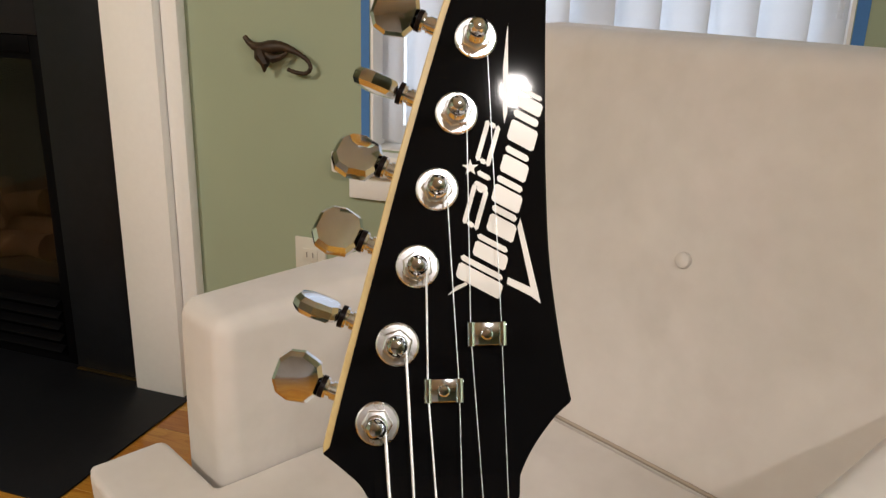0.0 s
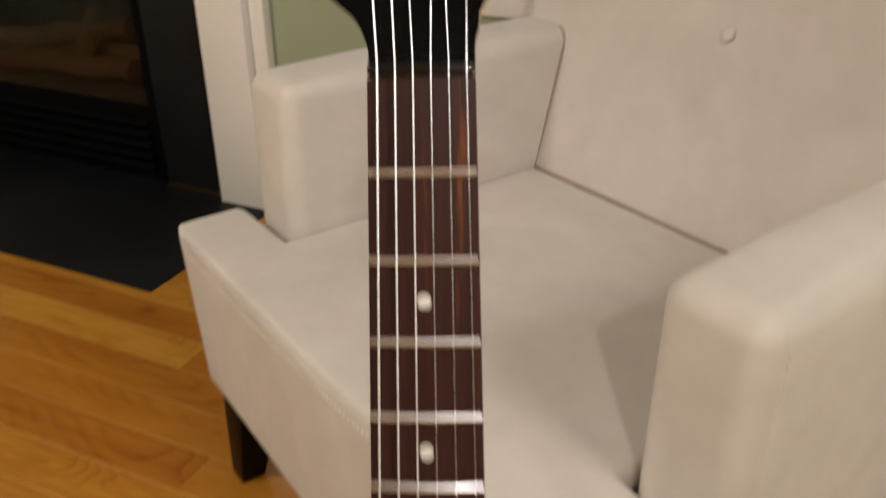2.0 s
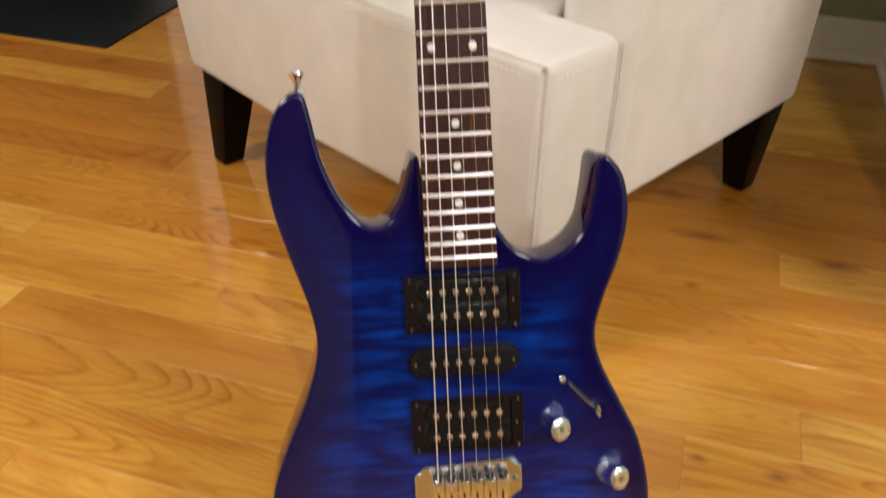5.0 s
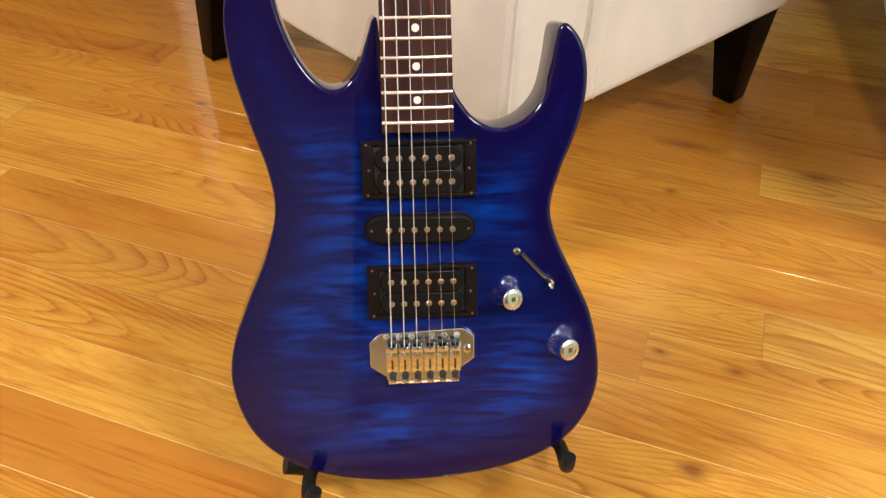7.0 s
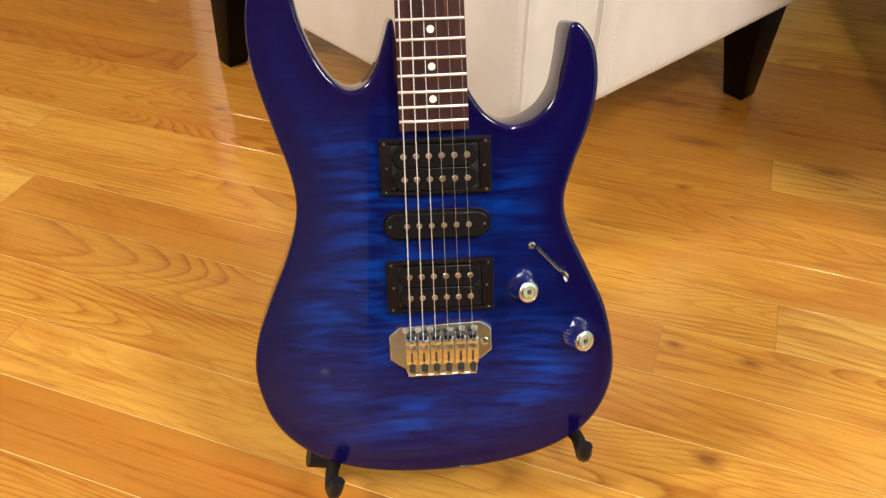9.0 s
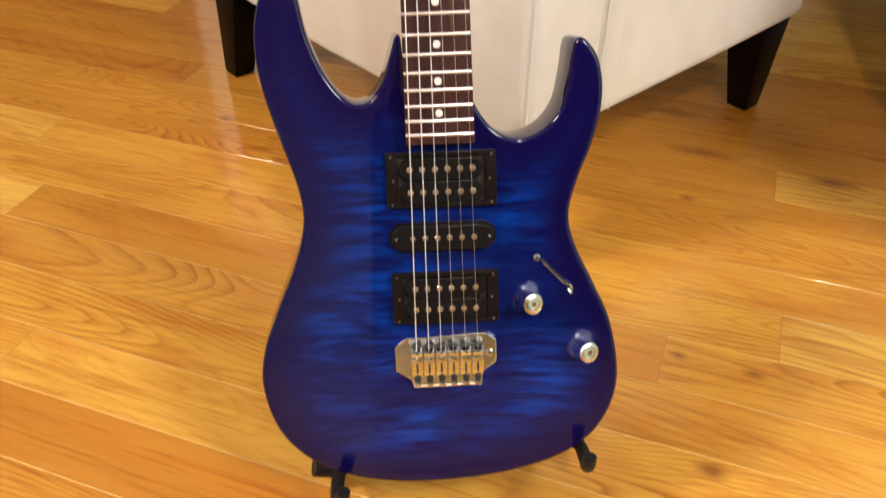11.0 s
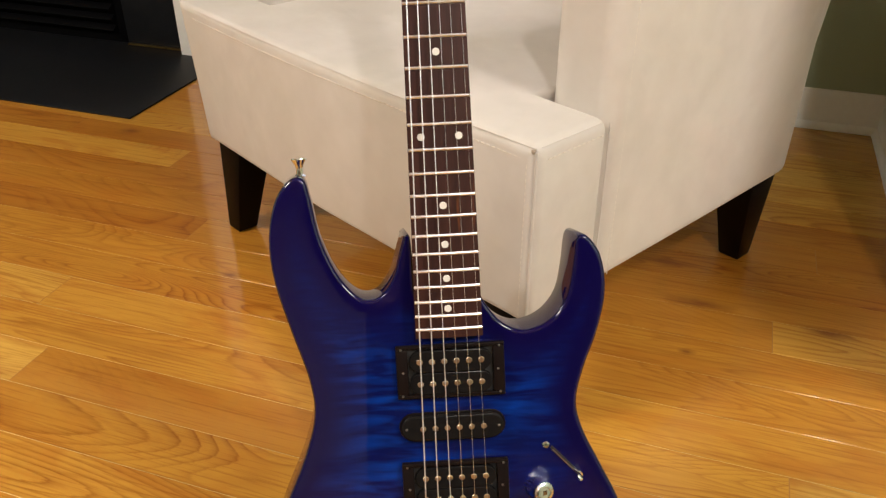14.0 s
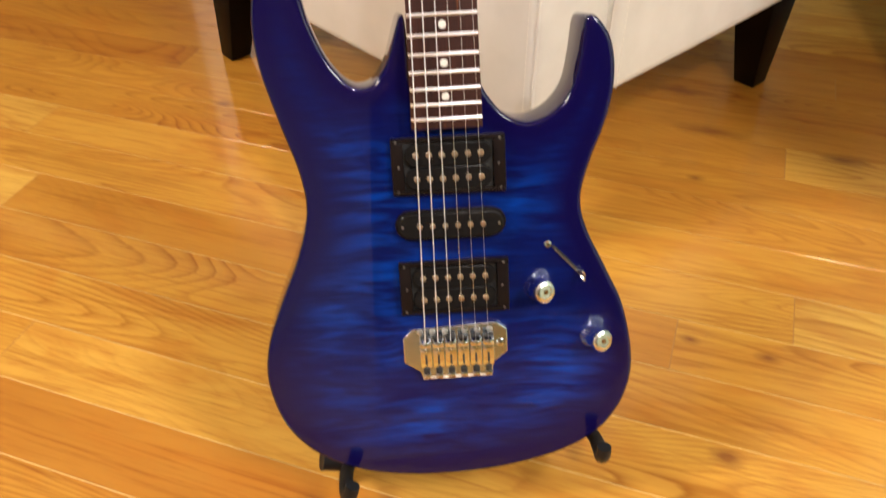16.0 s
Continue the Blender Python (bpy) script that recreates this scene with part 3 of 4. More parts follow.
# wall ornament
def wall_ornament():
    """A leaf-like body with a raised tail, one hanging lobe and a curled tip, on a short peg."""
    spine = curve_through([(-0.846, 0, 0.823), (-0.830, 0, 0.808), (-0.808, 0, 0.802), (-0.782, 0, 0.806), (-0.756, 0, 0.806), (-0.730, 0, 0.797), (-0.709, 0, 0.784), (-0.703, 0, 0.770), (-0.713, 0, 0.760), (-0.733, 0, 0.760), (-0.752, 0, 0.765)], 5)
    n = len(spine) - 1
    thick = [0.0035 + 0.0095 * math.exp(-((k / n - 0.27) / 0.16) ** 2) + 0.0012 * math.sin(k * 1.3) ** 2 for k in range(n + 1)]
    body = bm_tube([p + Vector((0, -0.022, 0)) for p in spine], thick, 10)
    lobe = bm_tube([(-0.812, -0.024, 0.800), (-0.806, -0.030, 0.787), (-0.796, -0.032, 0.774), (-0.800, -0.030, 0.758)], [0.010, 0.014, 0.010, 0.002], 8)
    fold = bm_tube([(-0.796, -0.026, 0.792), (-0.780, -0.030, 0.784), (-0.764, -0.028, 0.788), (-0.752, -0.024, 0.797)], [0.008, 0.009, 0.006, 0.003], 8)
    return joined(body, lobe, fold, bm_tube([(-0.770, -0.022, 0.804), (-0.770, 0.0, 0.804)], 0.004, 6))


ornament = part("wall_ornament", wall_ornament(), BRONZE, None, "", ROOM @ pose(0, WALL_Y, 0))
tagged(ornament, "small dark brown curled metal ornament on the green wall", "wall ornament")


# ---- armchair ----
CHAIR = pose(0.114, 0.049, 0, 0, 0, -51.0)


def soft_box(lo, hi, r, n=(10, 10, 10), puff=0.0, shape=None):
    """An upholstered block: rounded by r, gently swollen, then bent by shape(x, y, z)."""
    bm = bmesh.new()
    lo, hi = Vector(lo), Vector(hi)
    mid, half = (lo + hi) / 2, (hi - lo) / 2
    seen = {}

    def at(p):
        key = tuple(round(c, 6) for c in p)
        if key not in seen:
            q = Vector(p)
            core = Vector([max(-half[k] + r, min(half[k] - r, q[k])) for k in range(3)])
            d = q - core
            if d.length > 1e-9:
                q = core + d.normalized() * r
            f = [1 - (p[k] / half[k]) ** 2 for k in range(3)]
            q += Vector([math.copysign(puff, p[k]) * f[(k + 1) % 3] * f[(k + 2) % 3] if abs(abs(p[k]) - half[k]) < 1e-6 else 0 for k in range(3)])
            q += mid
            seen[key] = bm.verts.new(shape(*q) if shape else q)
        return seen[key]

    def lines(k):
        h, m = half[k], n[k]
        inner = [(-h + r) + (2 * h - 2 * r) * i / m for i in range(m + 1)]
        return [-h] + [-h + r - r * math.tan(math.pi / 4 * i / 4) for i in range(3, 0, -1)] + inner + [h - r + r * math.tan(math.pi / 4 * i / 4) for i in range(1, 4)] + [h]

    L = [lines(k) for k in range(3)]
    for k in range(3):
        i, j = (k + 1) % 3, (k + 2) % 3
        for s in (-1, 1):
            for a in range(len(L[i]) - 1):
                for b in range(len(L[j]) - 1):
                    quad = []
                    for u, w in ((a, b), (a + 1, b), (a + 1, b + 1), (a, b + 1)):
                        p = [0, 0, 0]
                        p[k], p[i], p[j] = s * half[k], L[i][u], L[j][w]
                        quad.append(at(p))
                    bm.faces.new(quad if s > 0 else quad[::-1])
    bmesh.ops.recalc_face_normals(bm, faces=list(bm.faces))
    return bm


def back_shape(x, y, z):
    """y runs 0 (front) to 1 (rear) over the thickness of the raked back."""
    front = 0.504 + 0.268 * (z - 0.405)
    rear = 0.576 + 0.248 * (z - 0.18)
    return Vector((x, front + (rear - front) * (y - 0.5) / 0.12, z))


def armchair():
    chair = thing("armchair", CHAIR, "cream microsuede armchair with dark tapered wooden legs", "armchair")
    w = 0.756
    tee = [(0, 0), (0, 0.117), (-0.0990, 0.117), (-0.0990, 0.499), (-w + 0.1200, 0.499), (-w + 0.1200, 0.100), (-w, 0.100), (-w, 0)]
    bm = bm_prism([(x, y) for x, y in tee], 0.180, 0.405)
    bmesh.ops.bevel(bm, geom=list(bm.edges), offset=0.014, segments=4, profile=0.5, affect="EDGES")
    bmesh.ops.bisect_plane(bm, geom=list(bm.verts) + list(bm.edges) + list(bm.faces), plane_co=(-w / 2, 0, 0), plane_no=(1, 0, 0))
    for v in bm.verts:
        x, y, z = v.co
        u = 1 + 2 * x / w
        v.co.y -= 0.009 * (1 - u * u) * max(0, 1 - y / 0.10)
        if x < -w + 0.05:
            v.co.x += 0.034 * (0.405 - z) / 0.225 - 0.012
    # the free corner of the seat is well rounded
    cx, cy, rad = -w + 0.033, 0.045, 0.045
    for v in bm.verts:
        d = Vector((v.co.x - cx - 0.034 * (0.405 - v.co.z) / 0.225, v.co.y - cy))
        if d.x < 0 and d.y < 0 and d.length > rad:
            d = d * (rad / d.length)
            v.co.x, v.co.y = cx + 0.034 * (0.405 - v.co.z) / 0.225 + d.x, cy + d.y
    for v in bm.verts:
        v.co.y -= 0.020 * (-v.co.x / w) * max(0.0, 1 - v.co.y / 0.3)
    part("seat", bm, FABRIC, chair, "cream upholstered seat")
    for x0, x1, y0 in ((-0.095, -0.001, 0.120), (-w + 0.008, -w + 0.116, 0.104)):
        part("armrest", soft_box((x0, y0, 0.181), (x1, 0.585, 0.592), 0.022, (4, 14, 12), 0.006, lambda x, y, z: Vector((x, y + (0.03 * (z - 0.18) if y > 0.35 else 0), z + 0.020 * max(0, (y - 0.12)) * (z - 0.18) / 0.4))), FABRIC, chair)
    part("backrest", soft_box((-w + 0.012, 0.50, 0.185), (-0.012, 0.62, 0.887), 0.030, (18, 4, 18), 0.0, back_shape), FABRIC, chair)
    # seams: along the seat's front rim, down its corners, and where arms meet seat and back
    seams = [
        [(-0.004 - (w - 0.066) * (k / 10), 0.0041 - 0.0185 * k / 10 - 0.009 * (1 - (1 - k / 5) ** 2), 0.4012) for k in range(11)],
        [(-0.0041, 0.012, 0.4009), (-0.0041, 0.05, 0.4009), (-0.0041, 0.108, 0.4009)],
        [(-0.0038, 0.0038, 0.398), (-0.0038, 0.0038, 0.30), (-0.0038, 0.0038, 0.186)],
    ]
    for s, thick in zip(seams, (0.0007, 0.0007, 0.0016)):
        part("seam", bm_tube(curve_through([Vector(p) for p in s], 6), thick, 8), FABRIC, chair)
    rows = [
        ((-w + 0.060, -0.0185, 0.388), (-0.016, -0.0003, 0.388), 0.009),
        ((-0.0130, -0.0002, 0.384), (-0.0130, -0.0002, 0.19), 0.0),

        ((0.0002, 0.016, 0.388), (0.0002, 0.108, 0.388), 0.0),
        ((-0.0005, 0.144, 0.566), (-0.0005, 0.144, 0.19), 0.0),
    ]
    for a, c, sag in rows:
        a, c = Vector(a), Vector(c)
        n = int((c - a).length / 0.0075)
        bits = []
        for k in range(n):
            u0, u1 = (k + 0.15) / n, (k + 0.75) / n
            p, q = a.lerp(c, u0), a.lerp(c, u1)
            for v, u in ((p, u0), (q, u1)):
                v.y -= sag * 4 * u * (1 - u)
            bits.append(bm_tube([p, q], 0.0008, 5))
        part("stitching", joined(*bits), STITCH, chair)
    # dark block for the shaded little hole at the seat's corner
    part("corner_shade", bm_box((-0.0095, 0.0010, 0.3960), (-0.0050, 0.0055, 0.4000), 0.001), CREASE_SHADE, chair)
    part("welt", bm_tube([(-0.002, 0.1185, 0.398), (-0.0015, 0.119, 0.30), (-0.002, 0.1185, 0.185)], 0.0010, 6), FABRIC, chair)
    # dark welts paint the crease shade between seat, back and arms
    part("welt", bm_tube([(-0.100, 0.5025, 0.402), (-w / 2, 0.5025, 0.403), (-w + 0.118, 0.5025, 0.402)], 0.0028, 6), CREASE_SHADE, chair)
    for x in (-0.0995, -w + 0.1175):
        part("welt", bm_tube(curve_through([Vector((x, 0.503, 0.404)), Vector((x, 0.529, 0.50)), Vector((x - 0.003 * (1 if x < -0.3 else -1), 0.550, 0.582)), Vector((x - 0.02 * (1 if x < -0.3 else -1), 0.555, 0.600))], 6), 0.0028, 6), CREASE_SHADE, chair)
    part("button", moved(bm_lathe([(0.0, 0.0065), (0.005, 0.006), (0.0088, 0.004), (0.0102, 0.0005), (0.009, -0.004)], 20), pose(-0.379, 0.5655, 0.640, 75)), FABRIC, chair, "covered tufting button")
    # bottom centre, top centre (across, deep)
    legs = [((-0.067, 0.603), (-0.050, 0.548)), ((-w + 0.067, 0.603), (-w + 0.062, 0.548)), ((-0.033, 0.021), (-0.042, 0.034)), ((-w + 0.046, 0.022), (-w + 0.076, 0.036))]
    for (x, y), (tx, ty) in legs:
        a, b = 0.034, 0.0185
        bm = bmesh.new()
        lo = [bm.verts.new((x + s * b, y + u * b, 0.0008)) for s, u in ((-1, -1), (1, -1), (1, 1), (-1, 1))]
        hi = [bm.verts.new((tx + s * a, ty + u * a, 0.186)) for s, u in ((-1, -1), (1, -1), (1, 1), (-1, 1))]
        bm.faces.new(lo[::-1])
        bm.faces.new(hi)
        for k in range(4):
            bm.faces.new((lo[k], lo[(k + 1) % 4], hi[(k + 1) % 4], hi[k]))
        bmesh.ops.bevel(bm, geom=list(bm.edges), offset=0.003, segments=2, profile=0.5, affect="EDGES")
        part("leg", bm, ESPRESSO, chair, "dark espresso wooden leg")
    return chair


armchair()

# ---- the guitar: x across, y along the neck from the nut, z out of the fretboard; metres ----
GUITAR = Matrix(((0.99949, -0.02960, -0.01180, 0.0), (0.0, 0.37039, -0.92888, 0.0), (0.03186, 0.92840, 0.37020, 0.7859), (0, 0, 0, 1)))
TOP, BACK = -0.011, -0.053
guitar = thing("electric_guitar", GUITAR, "blue quilted electric guitar with black headstock leaning on a stand", "guitar")


def mm(points):
    return [Vector((x / 1000, y / 1000, 0)) for x, y in points]


BODY = mm([(115, -400), (124, -413), (128, -432), (127, -455), (120, -482), (110, -508), (103, -537), (108, -563), (124, -598), (138, -630), (146, -668), (146, -698), (136, -727),
           (116, -751), (82, -769), (30, -781), (-30, -784), (-84, -777), (-124, -758), (-150, -728), (-161, -688), (-158, -654), (-144, -617), (-125, -575), (-114, -538), (-116, -506),
           (-127, -466), (-137, -425), (-139, -390), (-132, -360), (-119, -343), (-108, -343), (-103.5, -360), (-98, -391), (-86, -421), (-70, -440), (-55, -440.5), (-43, -426),
           (-35, -403), (-31, -392), (-27, -396), (-26, -440)])
BODY += mm([(26, -440), (31, -451), (44, -467), (62, -474), (82, -467), (96, -450), (102, -425), (105, -404), (109, -398)])


def smooth_outline():
    """The body's rim: curves, with two corners under the fretboard."""
    left = len(BODY) - 9
    run = BODY[left:] + BODY[:left]
    return [p.to_2d() for p in curve_through(run, 6)]


def rim_distance(p, loop):
    best = 9.0
    for a, b in zip(loop, loop[1:] + loop[:1]):
        ab = b - a
        u = max(0.0, min(1.0, (p - a).dot(ab) / max(ab.length_squared, 1e-12)))
        best = min(best, (p - a - ab * u).length)
    return best


def inside(p, loop):
    hit = False
    for a, b in zip(loop, loop[1:] + loop[:1]):
        if (a.y > p.y) != (b.y > p.y) and p.x < (b.x - a.x) * (p.y - a.y) / (b.y - a.y) + a.x:
            hit = not hit
    return hit


def offset_loop(loop, d):
    n, out = len(loop), []
    for i in range(n):
        t = (loop[(i + 1) % n] - loop[i - 1]).normalized()
        out.append(loop[i] + Vector((t.y, -t.x)) * -d)
    return out


def guitar_body():
    from mathutils.geometry import delaunay_2d_cdt
    loop = smooth_outline()
    area = sum(a.x * b.y - b.x * a.y for a, b in zip(loop, loop[1:] + loop[:1]))
    if area < 0:
        loop = loop[::-1]
    r = 0.0035
    inner = offset_loop(loop, r)
    pts, n = list(inner), len(inner)
    step = 0.006
    for i in range(int(0.33 / step)):
        for j in range(int(0.46 / step)):
            p = Vector((-0.17 + i * step + (j % 2) * step / 2, -0.80 + j * step))
            if inside(p, inner) and rim_distance(p, inner) > step * 0.6:
                pts.append(p)
    verts, _, faces, *_ = delaunay_2d_cdt(pts, [(i, (i + 1) % n) for i in range(n)], [list(range(n))], 1, 1e-6)
    bm = bmesh.new()
    rim = bm.verts.layers.float.new("rim")
    top = [bm.verts.new((v.x, v.y, TOP)) for v in verts]
    for v, q in zip(top, verts):
        v[rim] = min(1.0, (rim_distance(q, loop)) / 0.055)
    for f in faces:
        bm.faces.new([top[i] for i in f])
    rings = []
    for k in range(1, 5):
        a = math.pi / 2 * k / 4
        rings.append([bm.verts.new((p.x, p.y, TOP - r + r * math.cos(a))) for p in offset_loop(loop, r * (1 - math.sin(a)))])
    for k in range(0, 5):
        a = math.pi / 2 * k / 4
        rings.append([bm.verts.new((p.x - 0.004, p.y, BACK + 0.005 - 0.005 * math.sin(a))) for p in offset_loop(loop, 0.005 * (1 - math.cos(a)))])
    prev = top[:n]
    for ring in rings:
        for k in range(n):
            bm.faces.new((prev[k], ring[k], ring[(k + 1) % n], prev[(k + 1) % n]))
        prev = ring
    flat = [Vector((v.co.x, v.co.y)) for v in prev]
    _, _, tris, *_ = delaunay_2d_cdt(flat, [(i, (i + 1) % n) for i in range(n)], [list(range(n))], 1, 1e-7)
    for f in tris:
        if max(f) < n:
            bm.faces.new([prev[i] for i in f][::-1])
    bmesh.ops.recalc_face_normals(bm, faces=list(bm.faces))
    return part("body", bm, BLUE, guitar, "trans-blue quilted body, darker towards its rim")


body = guitar_body()

SCALE = 0.648
NUT_W, END_W, END = 0.0209, 0.0268, 0.4735


def fret_at(n):
    return SCALE * (1 - 2 ** (-n / 12))


def half_width(d):
    return NUT_W + (END_W - NUT_W) * d / 0.466


def fretboard_mesh():
    bm = bmesh.new()
    rows = []
    for d in (0.0, 0.12, 0.24, 0.36, END):
        w = half_width(d)
        rows.append([bm.verts.new((w * s, -d, -0.0012 * s * s)) for s in (-1, -0.66, -0.33, 0, 0.33, 0.66, 1)] + [bm.verts.new((w, -d, -0.0065)), bm.verts.new((-w, -d, -0.0065))])
    for a, b in zip(rows, rows[1:]):
        for k in range(9):
            bm.faces.new((a[k], b[k], b[(k + 1) % 9], a[(k + 1) % 9]))
    bm.faces.new(rows[0])
    bm.faces.new(rows[-1][::-1])
    bmesh.ops.recalc_face_normals(bm, faces=list(bm.faces))
    return bm


def neck_mesh():
    """The maple shaft under the fretboard, D-shaped, running into the heel."""
    bm = bmesh.new()
    rows = []
    for d, depth in ((-0.0035, 0.0203), (0.0, 0.0200), (0.15, 0.0205), (0.30, 0.0215), (0.385, 0.0225), (0.41, 0.030), (0.45, 0.030)):
        w = half_width(max(d, 0.0)) - 0.0002
        rows.append([bm.verts.new((w * math.cos(a), -d, -0.0067 - (depth - 0.0067) * math.sin(a) ** 0.8)) for a in [math.pi * k / 12 for k in range(13)]])
    for a, b in zip(rows, rows[1:]):
        for k in range(13):
            bm.faces.new((a[k], b[k], b[(k + 1) % 13], a[(k + 1) % 13]))
    bm.faces.new(rows[0])
    bm.faces.new(rows[-1][::-1])
    bmesh.ops.recalc_face_normals(bm, faces=list(bm.faces))
    return bm


part("neck", neck_mesh(), MAPLE, guitar, "maple neck")
board = part("fretboard", fretboard_mesh(), ROSEWOOD, guitar, "dark rosewood fretboard with twenty-two frets")
for n in range(1, 23):
    d, w = fret_at(n), half_width(fret_at(n)) - 0.0004
    part("fret", bm_tube([(w * s, -d, 0.0002 - 0.0012 * s * s) for s in (-1, -0.6, -0.2, 0.2, 0.6, 1)], 0.00125, 8), NICKEL, board)
for n in (3, 5, 7, 9, 12, 15, 17, 19, 21):
    d = (fret_at(n - 1) + fret_at(n)) / 2
    for x in ((-0.0144, 0.0144) if n == 12 else (0.0,)):
        bm = bm_lathe([(0.0, 0.0003), (0.0027, 0.0003), (0.0030, -0.0003)], 20)
        part("inlay_dot", moved(bm, pose(x, -d, -0.0012 * (x / half_width(d)) ** 2 + 0.0001)), PEARL, board)
part("nut", bm_box((-NUT_W, 0.0002, -0.006), (NUT_W, 0.0055, 0.0012), 0.0022, 5), NUT_BLACK, guitar, "glossy black nut")

# headstock
HEAD_TOP, HEAD_BACK = -0.0105, -0.0245
HEAD = mm([(-21, 4), (-22, 13), (-26, 22.5), (-32, 28.5), (-38, 33.5)]), mm([(-38, 36), (-33, 55), (-23, 91), (-14, 123), (-5, 153), (2, 175), (10, 196), (24, 207)]), \
       mm([(36.5, 200), (34.6, 174), (33.6, 147), (33.0, 120), (33.3, 94), (35.1, 74), (37.3, 58), (39, 48)]), mm([(38.5, 47), (33.5, 42.5), (27, 34), (22.5, 25), (20.4, 15), (20.5, 4)])


def head_outline():
    out = []
    for run in HEAD:
        out += [p.to_2d() for p in curve_through(run, 5)]
    return out


outline = head_outline()
BINDING = plain("cream_binding", (0.56, 0.42, 0.19), 0.35, vary=0.08, grain=150, relief=0.0, coat=0.3)


def face_outline():
    """The black face stops short of the rim on the tuners' side, where the pale edge shows."""
    out = []
    for k, run in enumerate(HEAD):
        shift = Vector((0.0021, -0.0006)) if k == 1 else Vector((0.0, 0.0))
        out += [p.to_2d() + shift for p in curve_through(run, 5)]
    return out


headstock = part("headstock", bm_prism([(p.x, p.y) for p in outline], HEAD_BACK, HEAD_TOP - 0.0008, 0.0004, 1), BINDING, guitar, "maple headstock with black face")
part("face", bm_prism([(p.x, p.y) for p in face_outline()], HEAD_TOP - 0.0007, HEAD_TOP, 0.0005, 2), BLACK_GLOSS, headstock, "gloss black face")


def transition_mesh():
    """The scooped ramp from the nut down to the headstock's face."""
    bm = bmesh.new()
    rows = []
    for y, z, w in ((0.0057, -0.0022, 0.0208), (0.0080, -0.0045, 0.0207), (0.0110, -0.0066, 0.0207), (0.0150, -0.0086, 0.0209), (0.0200, -0.0099, 0.0222), (0.0260, -0.0104, 0.0225)):
        rows.append([bm.verts.new((-w, y, z)), bm.verts.new((-w * 0.3, y, z)), bm.verts.new((w * 0.3, y, z)), bm.verts.new((w, y, z)), bm.verts.new((w, y, HEAD_BACK + 0.004)), bm.verts.new((-w, y, HEAD_BACK + 0.004))])
    for a, b in zip(rows, rows[1:]):
        for k in range(6):
            bm.faces.new((a[k], a[(k + 1) % 6], b[(k + 1) % 6], b[k]))
    bm.faces.new(rows[0])
    bm.faces.new(rows[-1][::-1])
    bmesh.ops.recalc_face_normals(bm, faces=list(bm.faces))
    return bm


part("transition", transition_mesh(), BLACK_GLOSS, headstock)

# white decal: plain slanted bars and a swoosh
DZ = HEAD_TOP + 0.0002


def decal(points, name="decal_shape"):
    return part(name, bm_prism([(x / 1000, y / 1000) for x, y in points], HEAD_TOP + 0.00005, DZ), DECAL, headstock, "white printed shape")


decal([(22.2, 166.7), (21.9, 152.7), (21.3, 138.3), (20.2, 134.9), (19.9, 139.2), (20.3, 152.7), (21.4, 161.8)])
decal([(24.6, 104.7), (30.3, 77.9), (27.3, 80.3), (19.8, 84.3), (20.2, 86.4), (27.2, 83.1), (23.5, 102.1)])
decal([(1.4, 81.2), (7.6, 84.4), (6.8, 85.1), (3.6, 83.7)])
RUN, STROKE = Vector((0.293, 0.956)), Vector((0.875, -0.484))


def slanted(cx, cy, a0, a1, b0, b1):
    """A bar from a0 to a1 along the stroke and b0 to b1 along the run of the print, corners eased."""
    c, out = Vector((cx, cy)), []
    e = 0.7
    for a, b in ((a0 + e, b0), (a1 - e, b0), (a1, b0 + e), (a1, b1 - e), (a1 - e, b1), (a0 + e, b1), (a0, b1 - e), (a0, b0 + e)):
        p = c + STROKE * a + RUN * b
        out.append((p.x, p.y))
    decal(out)


for cx, cy, long, wide in ((11.6, 86.7, 15.5, 7.4), (15.2, 94.4, 11.5, 7.0), (19.0, 103.2, 9.4, 8.4), (20.9, 112.4, 9.8, 8.4), (23.5, 121.9, 9.0, 8.4), (26.4, 132.6, 9.4, 10.0), (28.6, 141.6, 8.8, 6.4)):
    slanted(cx, cy, -long / 2, long / 2, -wide / 2, wide * 0.16)
    slanted(cx, cy, -long / 2, long / 2 - 0.8, wide * 0.26, wide / 2)
for cx, cy, long, tall in ((10.5, 108.6, 5.6, 13.0), (14.9, 128.6, 5.2, 13.4)):
    for a0, a1, b0, b1 in ((-long / 2, -long / 2 + 1.5, -tall / 2, tall / 2), (long / 2 - 1.5, long / 2, -tall / 2, tall / 2), (-long / 2 + 1.45, long / 2 - 1.45, -tall / 2, -tall / 2 + 1.6), (-long / 2 + 1.45, long / 2 - 1.45, tall / 2 - 1.6, tall / 2)):
        slanted(cx, cy, a0, a1, b0, b1)
slanted(13.4, 118.4, -2.4, 2.4, -0.8, 0.8)
slanted(12.4, 115.2, -2.4, 2.4, -0.8, 0.8)
star = []
for k in range(10):
    a, rad = math.pi * (0.5 + k / 5), 2.6 if k % 2 == 0 else 1.1
    star.append((9.2 + rad * math.cos(a), 121.0 + rad * math.sin(a)))
decal(star, "decal_star")

# tuners
POSTS = [(-21.2 + 6.6 * k, 42.3 + 23.98 * k) for k in range(6)]
TURNS = (-14, 80, 25, 30, 82, -12)


